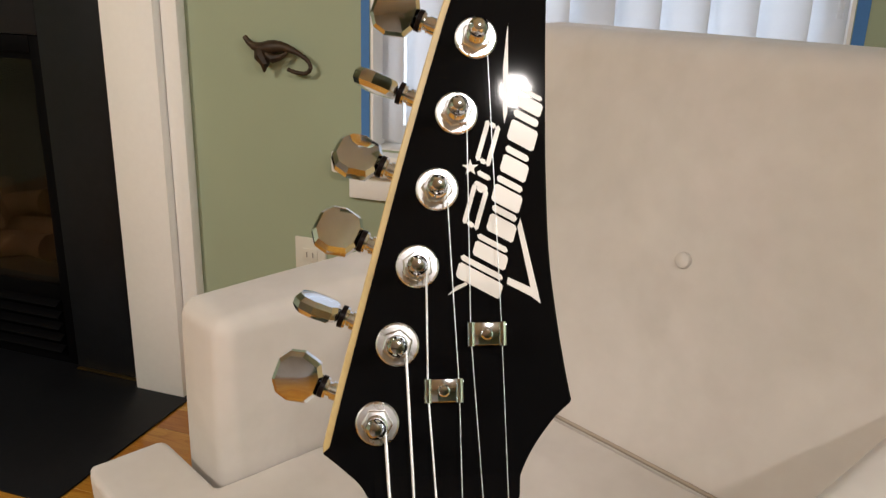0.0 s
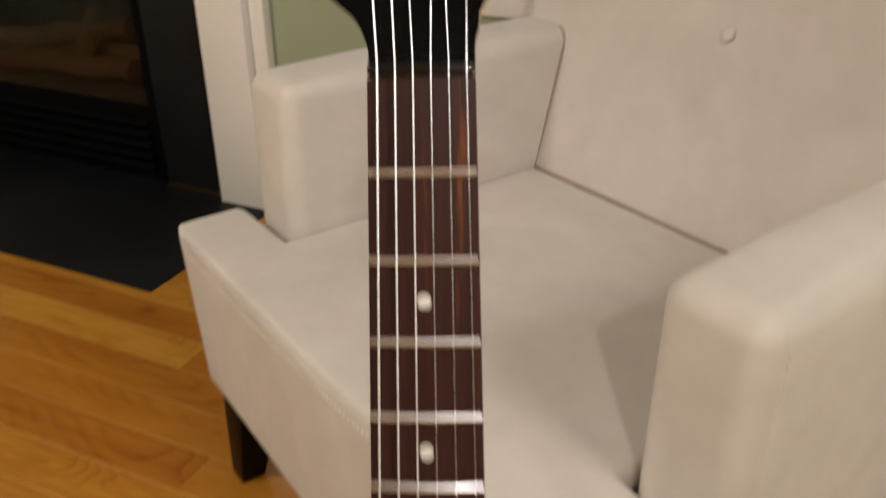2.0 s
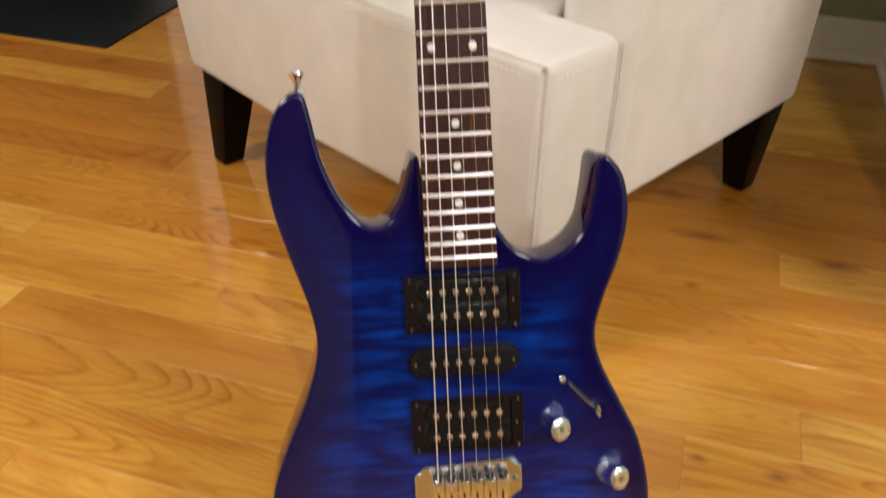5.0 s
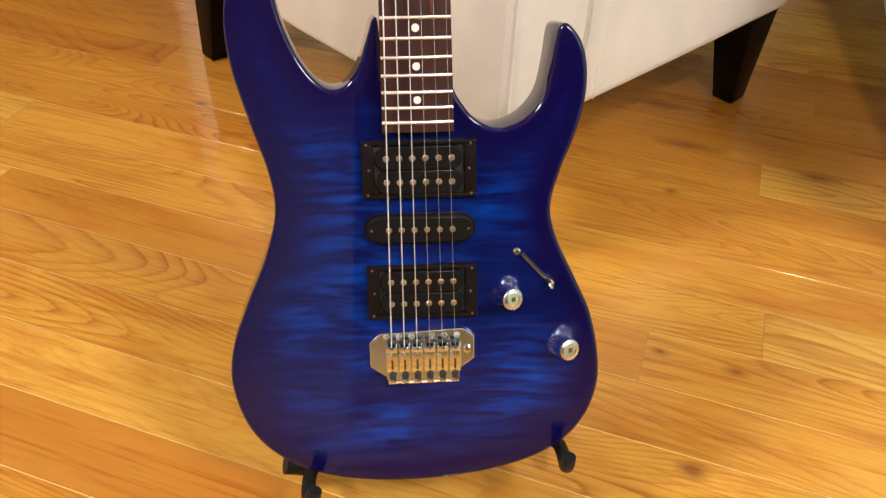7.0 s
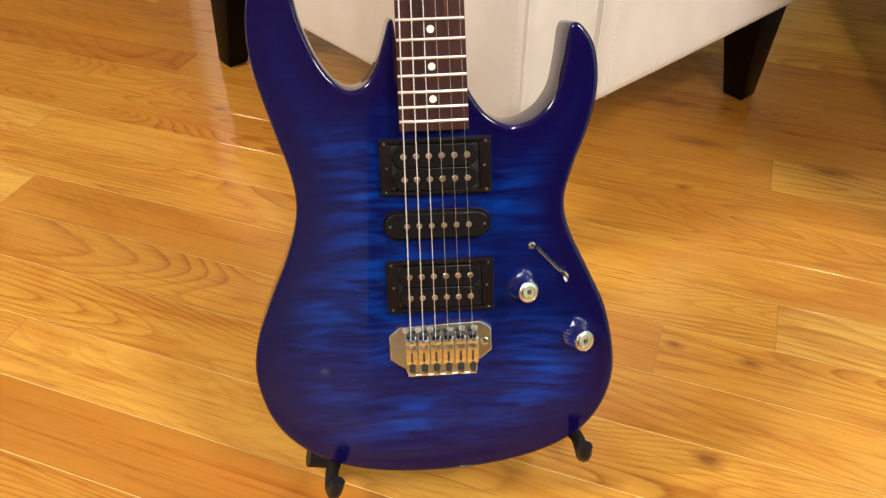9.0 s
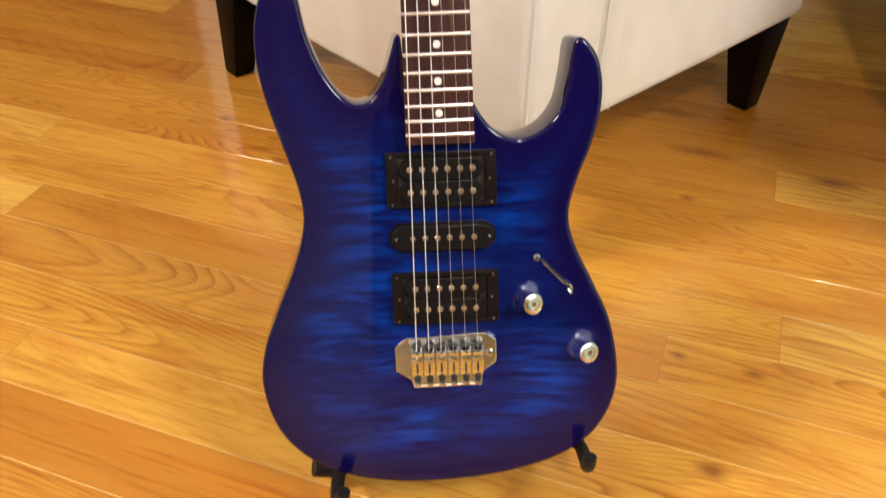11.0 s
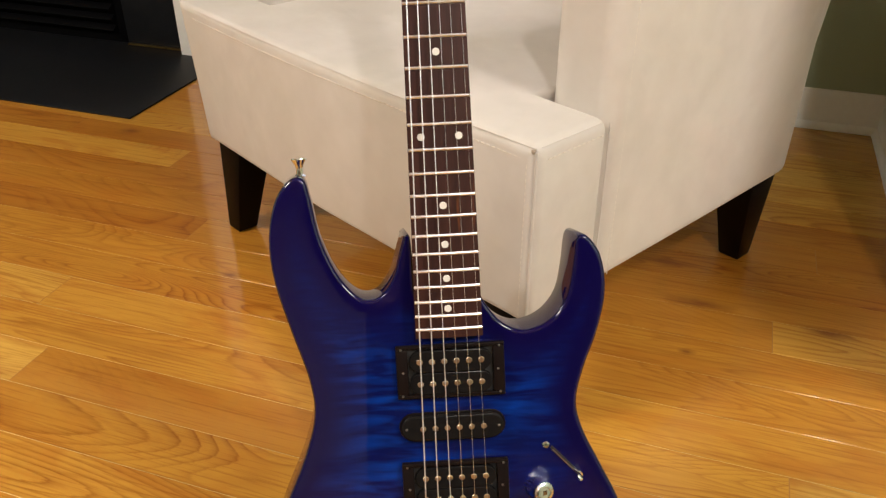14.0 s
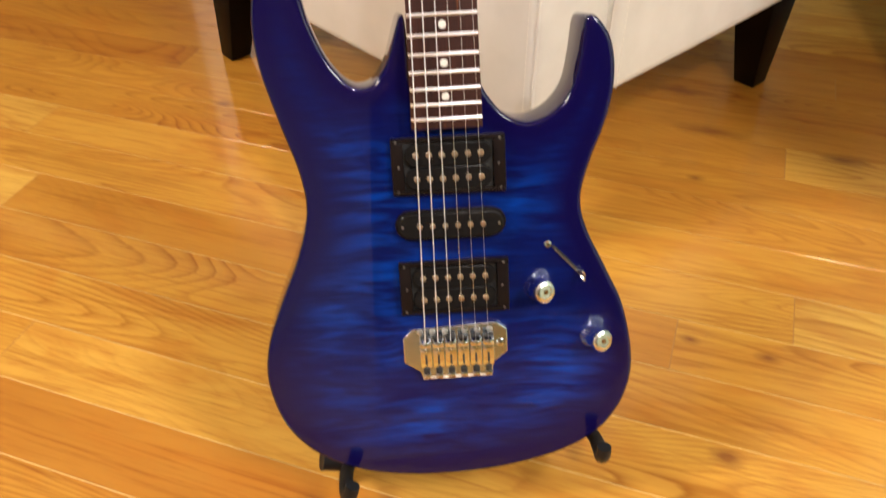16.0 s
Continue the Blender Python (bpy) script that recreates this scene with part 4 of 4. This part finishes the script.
def bm_faceted(points, half, chamfer):
    """A button with bevelled rims whose two faces swell very slightly."""
    c = Vector((sum(p[0] for p in points) / len(points), sum(p[1] for p in points) / len(points)))
    e = 1 - chamfer / 0.008
    bm, rings = bmesh.new(), []
    for s, h in ((0.0, half + 0.0007), (e * 0.5, half + 0.00055), (e, half), (1.0, half * 0.42), (1.0, -half * 0.42), (e, -half), (e * 0.5, -half - 0.00055), (0.0, -half - 0.0007)):
        rings.append([bm.verts.new((c.x + (x - c.x) * s, c.y + (y - c.y) * s, h)) for x, y in (points if s else [c])])
    n = len(points)
    for a, d in zip(rings, rings[1:]):
        for k in range(n):
            p = [a[k % len(a)], a[(k + 1) % len(a)], d[(k + 1) % len(d)], d[k % len(d)]]
            bm.faces.new([q for i, q in enumerate(p) if q not in p[:i]])
    bmesh.ops.recalc_face_normals(bm, faces=list(bm.faces))
    return bm


def tuner(k):
    x, y = POSTS[k][0] / 1000, POSTS[k][1] / 1000
    t = part("tuner", moved(bm_lathe([(0.0067, 0.0), (0.0067, 0.0007), (0.0062, 0.0012), (0.0045, 0.0013)], 32), pose(x, y, HEAD_TOP + 0.0001)), SATIN, guitar, "chrome tuner")
    hexa = bm_lathe([(0.0049, 0.0), (0.0049, 0.0013), (0.0044, 0.0018), (0.0036, 0.0019)], 6)
    part("hex_nut", moved(hexa, pose(x, y, HEAD_TOP + 0.0013, 0, 0, 17 * k)), SATIN, t)
    part("post", moved(bm_lathe([(0.0034, 0.0), (0.0033, 0.0024), (0.0026, 0.0030), (0.0030, 0.0036), (0.0024, 0.0042), (0.0028, 0.0049), (0.0022, 0.0055), (0.0026, 0.0064), (0.0032, 0.0080), (0.0029, 0.0098), (0.0018, 0.0112), (0.0, 0.0116)], 20), pose(x, y, HEAD_TOP + 0.0028)), CHROME, t)
    way = Vector((-0.0253, 0.0110, 0)).normalized()
    base = Vector((x, y + (0.0032 if k == 0 else 0.0012), -0.0195))
    side = Matrix((way, Vector((0, 0, 1)).cross(way), Vector((0, 0, 1)))).transposed().to_4x4()
    m = Matrix.Translation(base) @ side
    part("shaft", joined(moved(bm_lathe([(0.0030, 0.0), (0.0030, 0.005), (0.0024, 0.0052), (0.0024, 0.0062), (0.0034, 0.0064), (0.0036, 0.008), (0.0026, 0.009)], 16), m @ pose(0.0110, 0, 0, 0, 90)),
                         moved(bm_box((0.003, -0.006, -0.006), (0.0125, 0.006, 0.002), 0.001), m)), CHROME, t)
    oct_ = [(0.0, -0.0034), (0.0020, -0.0070), (0.0080, -0.0086), (0.0124, -0.0074), (0.0150, -0.0036), (0.0150, 0.0036), (0.0124, 0.0074), (0.0080, 0.0086), (0.0020, 0.0070), (0.0, 0.0034)]
    part("button", moved(bm_faceted(oct_, 0.0027, 0.0012), m @ pose(0.0200, 0, 0, TURNS[k])), CHROME, t, "faceted chrome tuner button").data.set_sharp_from_angle(angle=radians(18))
    part("collar", moved(bm_lathe([(0.0037, 0.0), (0.0037, 0.0016), (0.0030, 0.0018)], 16), m @ pose(0.0182, 0, 0, 0, 90)), BLACK_PLASTIC, t, "black washer")


for k in range(6):
    tuner(k)

# string trees
for x, y in ((0.0128, 0.0692), (-0.0007, 0.0523)):
    tree = part("string_tree", joined(bm_box((x - 0.0060, y - 0.0035, HEAD_TOP + 0.0040), (x + 0.0060, y + 0.0035, HEAD_TOP + 0.0049), 0.0003),
                                      moved(bm_tube([(0, -0.0036, 0), (0, 0.0036, 0)], 0.0013, 10), pose(x - 0.0048, y, HEAD_TOP + 0.0042)),
                                      moved(bm_tube([(0, -0.0036, 0), (0, 0.0036, 0)], 0.0013, 10), pose(x + 0.0048, y, HEAD_TOP + 0.0042)),
                                      moved(bm_lathe([(0.002, 0.0), (0.002, 0.004)], 12), pose(x, y, HEAD_TOP + 0.0001))), CHROME, guitar, "chrome string tree")
    part("screw", moved(bm_lathe([(0.0, 0.0011), (0.0014, 0.0009), (0.0019, 0.0)], 14), pose(x, y, HEAD_TOP + 0.00495)), CHROME, tree)

# strings
BRIDGE_Y = -0.652
GAUGE = (0.00050, 0.00042, 0.00033, 0.00019, 0.00015, 0.00013)
for k in range(6):
    xn, xb = -0.0166 + 0.00684 * k, -0.0264 + 0.01034 * k
    px, py = POSTS[k][0] / 1000 + 0.0026, POSTS[k][1] / 1000
    path = [Vector((xb + 0.0002, BRIDGE_Y - 0.003, 0.0030)), Vector((xb, BRIDGE_Y, 0.0036)), Vector((xn, 0.0005, 0.0014)), Vector((xn, 0.0055, 0.0012))]
    if k in (2, 3):
        path.append(Vector((-0.0007 + (-0.0048 if k == 2 else 0.0048), 0.0523, HEAD_TOP + 0.0026)))
    if k in (4, 5):
        path.append(Vector((0.0128 + (-0.0048 if k == 4 else 0.0048), 0.0692, HEAD_TOP + 0.0026)))
    path.append(Vector((px, py, HEAD_TOP + 0.0088)))
    part("string", bm_tube(path, GAUGE[k], 8), WOUND if k < 3 else STEEL, guitar, "wound steel string" if k < 3 else "plain steel string")


# pickups
def poles(parent, y, n=6, x0=-0.0249, gap=0.00996, z=-0.0042, r=0.0024):
    for k in range(n):
        part("pole_piece", moved(bm_lathe([(0.0, 0.0005), (r * 0.85, 0.0005), (r, 0.0001), (r, -0.002)], 20), pose(x0 + gap * k, y, z)), POLE, parent)


def stadium(w, h, n=8):
    return [(w - h + h * math.cos(a), h * math.sin(a)) for a in [-math.pi / 2 + math.pi * k / n for k in range(n + 1)]] + \
           [(-w + h + h * math.cos(a), h * math.sin(a)) for a in [math.pi / 2 + math.pi * k / n for k in range(n + 1)]]


def humbucker(y, rise):
    p = new("humbucker")
    p.parent = guitar
    p.matrix_local = pose(0, y, 0)
    tagged(p, "black humbucker pickup in a black ring")
    o, i = (0.0440, 0.0225), (0.0345, 0.0192)
    ring = joined(bm_box((-o[0], i[1], TOP), (o[0], o[1], TOP + rise), 0.001), bm_box((-o[0], -o[1], TOP), (o[0], -i[1], TOP + rise), 0.001),
                  bm_box((-o[0], -i[1] + 0.0001, TOP), (-i[0], i[1] - 0.0001, TOP + rise), 0.001), bm_box((i[0], -i[1] + 0.0001, TOP), (o[0], i[1] - 0.0001, TOP + rise), 0.001))
    part("ring", ring, BLACK_PLASTIC, p)
    part("well", bm_box((-i[0], -i[1], TOP + 0.0001), (i[0], i[1], TOP + 0.0006)), DARK_SLOT, p)
    for s in (0.0093, -0.0093):
        b = part("bobbin", moved(bm_prism(stadium(0.0335, 0.0090), TOP + 0.0008, -0.0040, 0.0008), pose(0, s, 0)), BOBBIN, p)
        for k in range(6):
            part("pole_piece", moved(bm_lathe([(0.0, 0.0004), (0.0021, 0.0004), (0.0025, 0.0), (0.0025, -0.002)], 20), pose(-0.0249 + 0.00996 * k, s, -0.0039)), POLE, b)
    for x, yy in ((-0.0398, 0.0195), (0.0398, 0.0195), (-0.0398, -0.0195), (0.0398, -0.0195), (-0.0385, 0), (0.0385, 0)):
        part("screw", moved(bm_lathe([(0.0, 0.0005), (0.0008, 0.0004), (0.0011, 0.0)], 10), pose(x, yy, TOP + rise)), DULL_SCREW, p)


humbucker(-0.5035, 0.0045)
humbucker(-0.6040, 0.0060)
mid = part("single_coil_pickup", moved(bm_prism(stadium(0.0425, 0.0112), TOP, -0.0052, 0.0022, 3), pose(-0.0006, -0.5515, 0)), BOBBIN, guitar, "black single coil pickup")
part("base", moved(bm_prism(stadium(0.0440, 0.0125), TOP, TOP + 0.0012, 0.0005), pose(-0.0006, -0.5515, 0)), BLACK_PLASTIC, mid)
poles(mid, -0.5515, z=-0.0052)
for x in (-0.0385, 0.0375):
    part("screw", moved(bm_lathe([(0.0, 0.0005), (0.0008, 0.0004), (0.0012, 0.0)], 10), pose(x, -0.5515, -0.0053)), DULL_SCREW, mid)

# bridge
plate = [(-45, -648), (-36, -640), (32, -637), (41.5, -644), (41.5, -664), (29, -674), (29, -682), (27, -684), (-28, -685), (-31, -683), (-32, -679), (-45, -670)]
bridge = part("bridge", bm_prism([(x / 1000, y / 1000) for x, y in plate], TOP + 0.0002, TOP + 0.0045, 0.0008, 2), PLATE_CHROME, guitar, "chrome six-saddle tremolo bridge")
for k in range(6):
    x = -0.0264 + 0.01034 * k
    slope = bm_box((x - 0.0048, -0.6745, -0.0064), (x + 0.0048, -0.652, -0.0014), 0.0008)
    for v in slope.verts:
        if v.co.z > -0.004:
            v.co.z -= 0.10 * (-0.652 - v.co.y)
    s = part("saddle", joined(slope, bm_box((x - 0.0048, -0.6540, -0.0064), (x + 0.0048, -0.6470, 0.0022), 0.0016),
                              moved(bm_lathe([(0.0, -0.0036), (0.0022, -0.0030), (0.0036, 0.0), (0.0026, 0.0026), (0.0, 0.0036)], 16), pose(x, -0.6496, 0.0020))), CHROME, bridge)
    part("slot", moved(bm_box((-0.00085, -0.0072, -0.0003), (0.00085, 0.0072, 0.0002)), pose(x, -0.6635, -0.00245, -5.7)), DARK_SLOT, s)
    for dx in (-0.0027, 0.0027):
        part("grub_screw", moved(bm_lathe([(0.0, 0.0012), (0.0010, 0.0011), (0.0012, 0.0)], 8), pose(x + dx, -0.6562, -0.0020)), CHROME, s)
    # dark block in place of the black reflection on the saddle's neck end
    part("dark_reflection", bm_box((x - 0.0040, -0.6466, -0.0050), (x + 0.0040, -0.6446, 0.0012), 0.0008), DARK_SLOT, s)
    part("spring", moved(bm_lathe([(0.0027, 0.0), (0.0027, 0.0050), (0.0, 0.0051)], 10), pose(x, -0.6748, -0.0045, 90)), DARK_SLOT, bridge)
    part("end_stop", bm_box((x - 0.0030, -0.6840, -0.0064), (x + 0.0030, -0.6800, -0.0030), 0.0008), CHROME, bridge)
for k in range(6):
    x = -0.0305 + 0.0103 * k + (0.006 if k > 2 else 0)
    part("mount_screw", moved(bm_lathe([(0.0, 0.0020), (0.0018, 0.0016), (0.0028, 0.0)], 14), pose(x, -0.6430, TOP + 0.0046)), SATIN, bridge)
part("arm_socket", moved(bm_lathe([(0.0014, 0.0016), (0.0030, 0.0014), (0.0034, 0.0)], 16), pose(0.0355, -0.6555, TOP + 0.0046)), CHROME, bridge)
part("rim", bm_tube([(-0.0300, -0.6850, TOP + 0.0040), (0.0, -0.6846, TOP + 0.0040), (0.0275, -0.6842, TOP + 0.0040)], 0.0013, 8), SATIN, bridge)


# controls
def knob(x, y, lean=22):
    """A fluted barrel, leaned outwards to fit the camera's view, with a bright rolled rim and a dished top."""
    seg, prof = 120, [(0.0088, -0.0042), (0.0088, 0.0008), (0.0083, 0.0030), (0.0083, 0.0100), (0.0087, 0.0125), (0.0091, 0.0152), (0.0087, 0.0174), (0.0072, 0.0186), (0.0050, 0.0188), (0.0044, 0.0181), (0.0, 0.0180)]
    bm = bm_lathe(prof, seg)
    for v in bm.verts:
        if -0.0035 < v.co.z < 0.0180 and v.co.xy.length > 0.006:
            v.co.xy *= 1 + (0.075 if v.co.z < 0.0115 else 0.032) * math.cos(20 * math.atan2(v.co.y, v.co.x))
    m = pose(x, y, TOP, -6, lean, 0)
    k = part("control_knob", moved(bm, m), KNOB_CHROME, guitar, "knurled chrome control knob")
    part("top_cap", moved(bm_lathe([(0.0, 0.0010), (0.0019, 0.0009), (0.0026, 0.0)], 4), m @ pose(0, 0, 0.0181, 0, 0, 45)), COPPER_CAP, k)


knob(0.0655, -0.6102)
knob(0.1118, -0.6564, 24)
sw = part("pickup_switch", bm_prism([(0.0795, -0.5765), (0.0815, -0.5745), (0.1075, -0.6030), (0.1055, -0.6050)], TOP - 0.0005, TOP + 0.0004), DARK_SLOT, guitar, "five-way blade switch")
part("blade", moved(bm_box((-0.0008, -0.0026, 0), (0.0008, 0.0026, 0.008), 0.0003), pose(0.1000, -0.5975, TOP, 25, 25, 43)), CHROME, sw)
part("tip", moved(bm_lathe([(0.0, 0.0), (0.0013, 0.001), (0.0018, 0.003), (0.0016, 0.0055), (0.0, 0.0065)], 14), pose(0.1015, -0.5995, TOP + 0.005, 35, 35, 0)), CHROME, sw)
part("screw", moved(bm_lathe([(0.0, 0.0016), (0.0020, 0.0014), (0.0032, 0.0)], 16), pose(0.0765, -0.5740, TOP)), CHROME, sw)
part("slot_liner", bm_prism([(0.0815, -0.5785), (0.0822, -0.5778), (0.0990, -0.5962), (0.0983, -0.5969)], TOP + 0.0004, TOP + 0.0011), DULL_SCREW, sw)

# strap buttons
PIN = [(0.0050, 0.0), (0.0052, 0.0010), (0.0030, 0.0022), (0.0026, 0.0060), (0.0038, 0.0100), (0.0064, 0.0140), (0.0062, 0.0150), (0.0, 0.0146)]
part("strap_button", moved(bm_lathe(PIN, 20), pose(-0.1130, -0.3425, -0.0330, -90)), CHROME, guitar, "chrome strap button")
# neck joint on the treble and bass sides
part("heel_plate", bm_box((-0.026, -0.455, BACK - 0.002), (0.026, -0.405, BACK - 0.0002), 0.001), CHROME, guitar)

# ---- guitar stand ----
stand = thing("guitar_stand", GUITAR @ pose(0, -0.78, 0), "black folding guitar stand with padded hooks under the body", "guitar stand")
MI = (GUITAR @ pose(0, -0.78, 0)).inverted()


def bar(name, pts, r, material, label=""):
    return part(name, bm_tube([MI @ Vector(p) for p in pts], r, 10), material, stand, label)


def G(x, y, z):
    return GUITAR @ Vector((x, y, z))


HOOKS = (((0.066, -0.790, -0.085), (0.100, -0.778, -0.070), (0.1180, -0.768, -0.040), (0.1200, -0.766, -0.010), (0.1192, -0.765, 0.003), (0.1187, -0.757, 0.0125), (0.1190, -0.748, 0.0150)),
         ((-0.060, -0.800, -0.085), (-0.098, -0.797, -0.074), (-0.1055, -0.791, -0.042), (-0.1045, -0.787, -0.010), (-0.1025, -0.788, 0.004), (-0.0990, -0.783, 0.0140), (-0.0950, -0.771, 0.0165)))
for hook in HOOKS:
    pts = [G(*p) for p in hook]
    bar("hook", curve_through(pts, 5), 0.0062, RUBBER, "rubber-padded hook")
    bar("foot_tube", [pts[0], Vector((pts[0].x * 1.9, pts[0].y + 0.03, 0.012))], 0.008, RUBBER)
bar("end_cap", [G(-0.112, -0.795, -0.058), G(-0.1310, -0.789, -0.052)], 0.0095, RUBBER)
bar("cross_bar", [G(0.062, -0.777, -0.085), G(-0.055, -0.799, -0.085)], 0.008, RUBBER)
mast_top = G(0.0, -0.40, -0.075)
bar("mast", [G(0.0, -0.788, -0.085), mast_top], 0.008, RUBBER)
bar("rear_leg", [G(0.0, -0.52, -0.083), Vector((0.0, 0.10, 0.012))], 0.008, RUBBER)

# ---- floor boards, last ----
PITCH, START = 0.0803, 0.0585
floor = tagged(part("floor", joined(bm_box((FAR_X0 - 0.1, FAR_Y0 - 0.1, -0.06), (FAR_X1 + 0.1, WALL_Y + 0.13, -0.0010)), bm_box((1.5, -7.5, -0.06), (4.7, FAR_Y0 - 0.101, -0.0010)), bm_box((FAR_X1 + 0.101, FAR_Y0 - 0.1, -0.06), (4.7, -1.9, -0.0010))), GAP, None, "", ROOM), "golden oak strip floor with a gloss finish", "floor", "", "structure")
rng = random.Random(7)
joints = {-5: [-0.95, 0.48], -4: [-0.80, 0.88], -3: [-0.4165, 0.80], -2: [-1.10, 0.64], -1: [-0.78, 0.92], 0: [-0.6066, 0.2833, 1.30], 1: [-1.02, 0.409], 2: [-0.70, 0.97], 3: [-1.00, 0.56],
          4: [-1.15, 0.80], 5: [-0.592, 0.390], 6: [-1.25, 0.60], 7: [-0.36, 1.00], 8: [-0.790, 0.46], 9: [-1.12, 0.22]}
# tones of boards that stand out, by row and order along it
# the low tones round the chair put shade into the boards' colour
TONES = {(0, 1): 0.30, (0, 2): 0.66, (1, 1): 0.62, (1, 2): 0.97, (5, 1): 0.30, (5, 2): 0.84, (4, 1): 0.42, (3, 1): 0.38, (2, 1): 0.60, (-1, 1): 0.55, (-2, 1): 0.66, (-3, 1): 0.80, (-3, 2): 0.62, (8, 1): 0.10, (8, 2): 0.12, (6, 1): 0.24, (6, 2): 0.20, (7, 1): 0.16, (7, 2): 0.14, (9, 1): 0.10, (9, 2): 0.06, (4, 2): 0.26, (3, 2): 0.30, (2, 2): 0.36, (10, 1): 0.08}
near, rest = [], []
for row in range(-72, 16):
    y0 = START + (row - 1) * PITCH
    y1 = y0 + PITCH
    if y1 < FAR_Y0 or y0 > WALL_Y:
        continue
    cuts = sorted(joints.get(row, [])) or [FAR_X0 + rng.uniform(0.2, 1.2)]
    while cuts[0] > FAR_X0 + 0.3:
        cuts.insert(0, cuts[0] - rng.uniform(0.5, 1.6))
    while cuts[-1] < FAR_X1 - 0.2:
        cuts.append(cuts[-1] + rng.uniform(0.5, 1.6))
    first = min(joints[row]) if row in joints else None
    cuts = [FAR_X0 - 0.1] + cuts + [FAR_X1 + 0.1]
    for a, b in zip(cuts, cuts[1:]):
        order = 0 if first is None or a < first - 0.001 else 1 + sum(1 for j in joints[row] if first < j <= a + 0.001)
        tone = TONES.get((row, order), rng.random())
        a, b = max(a, FAR_X0), min(b, FAR_X1)
        if b - a < 0.02:
            continue
        (near if -1.1 < (y0 + y1) / 2 < 1.3 and b > -1.6 and a < 1.0 else rest).append((a, b, y0, y1, tone))


def board_bm(a, b, y0, y1):
    g = 0.00062
    return bm_box((a + g, y0 + g, -0.0009), (b - g, y1 - g, rng.uniform(-0.0001, 0.0)), 0.00016, 1)


for a, b, y0, y1, tone in near:
    plank = part("plank", board_bm(a, b, y0, y1), OAK, floor, "", None, False)
    plank.color = (tone, rng.random(), 0.0, 1.0)
rest_ob = part("planks", joined(*[board_bm(*q[:4]) for q in rest]), OAK_FAR, floor, "", None, False)
rest_ob["kind"] = "stuff"
seam_ob = part("butt_joints", joined(*[bm_box((b - 0.0007, y0 + 0.0008, -0.00095), (b + 0.0007, y1 - 0.0008, -0.00025)) for a, b, y0, y1, tone in near]), JOINT, floor, "", None, False)
seam_ob["kind"] = "stuff"
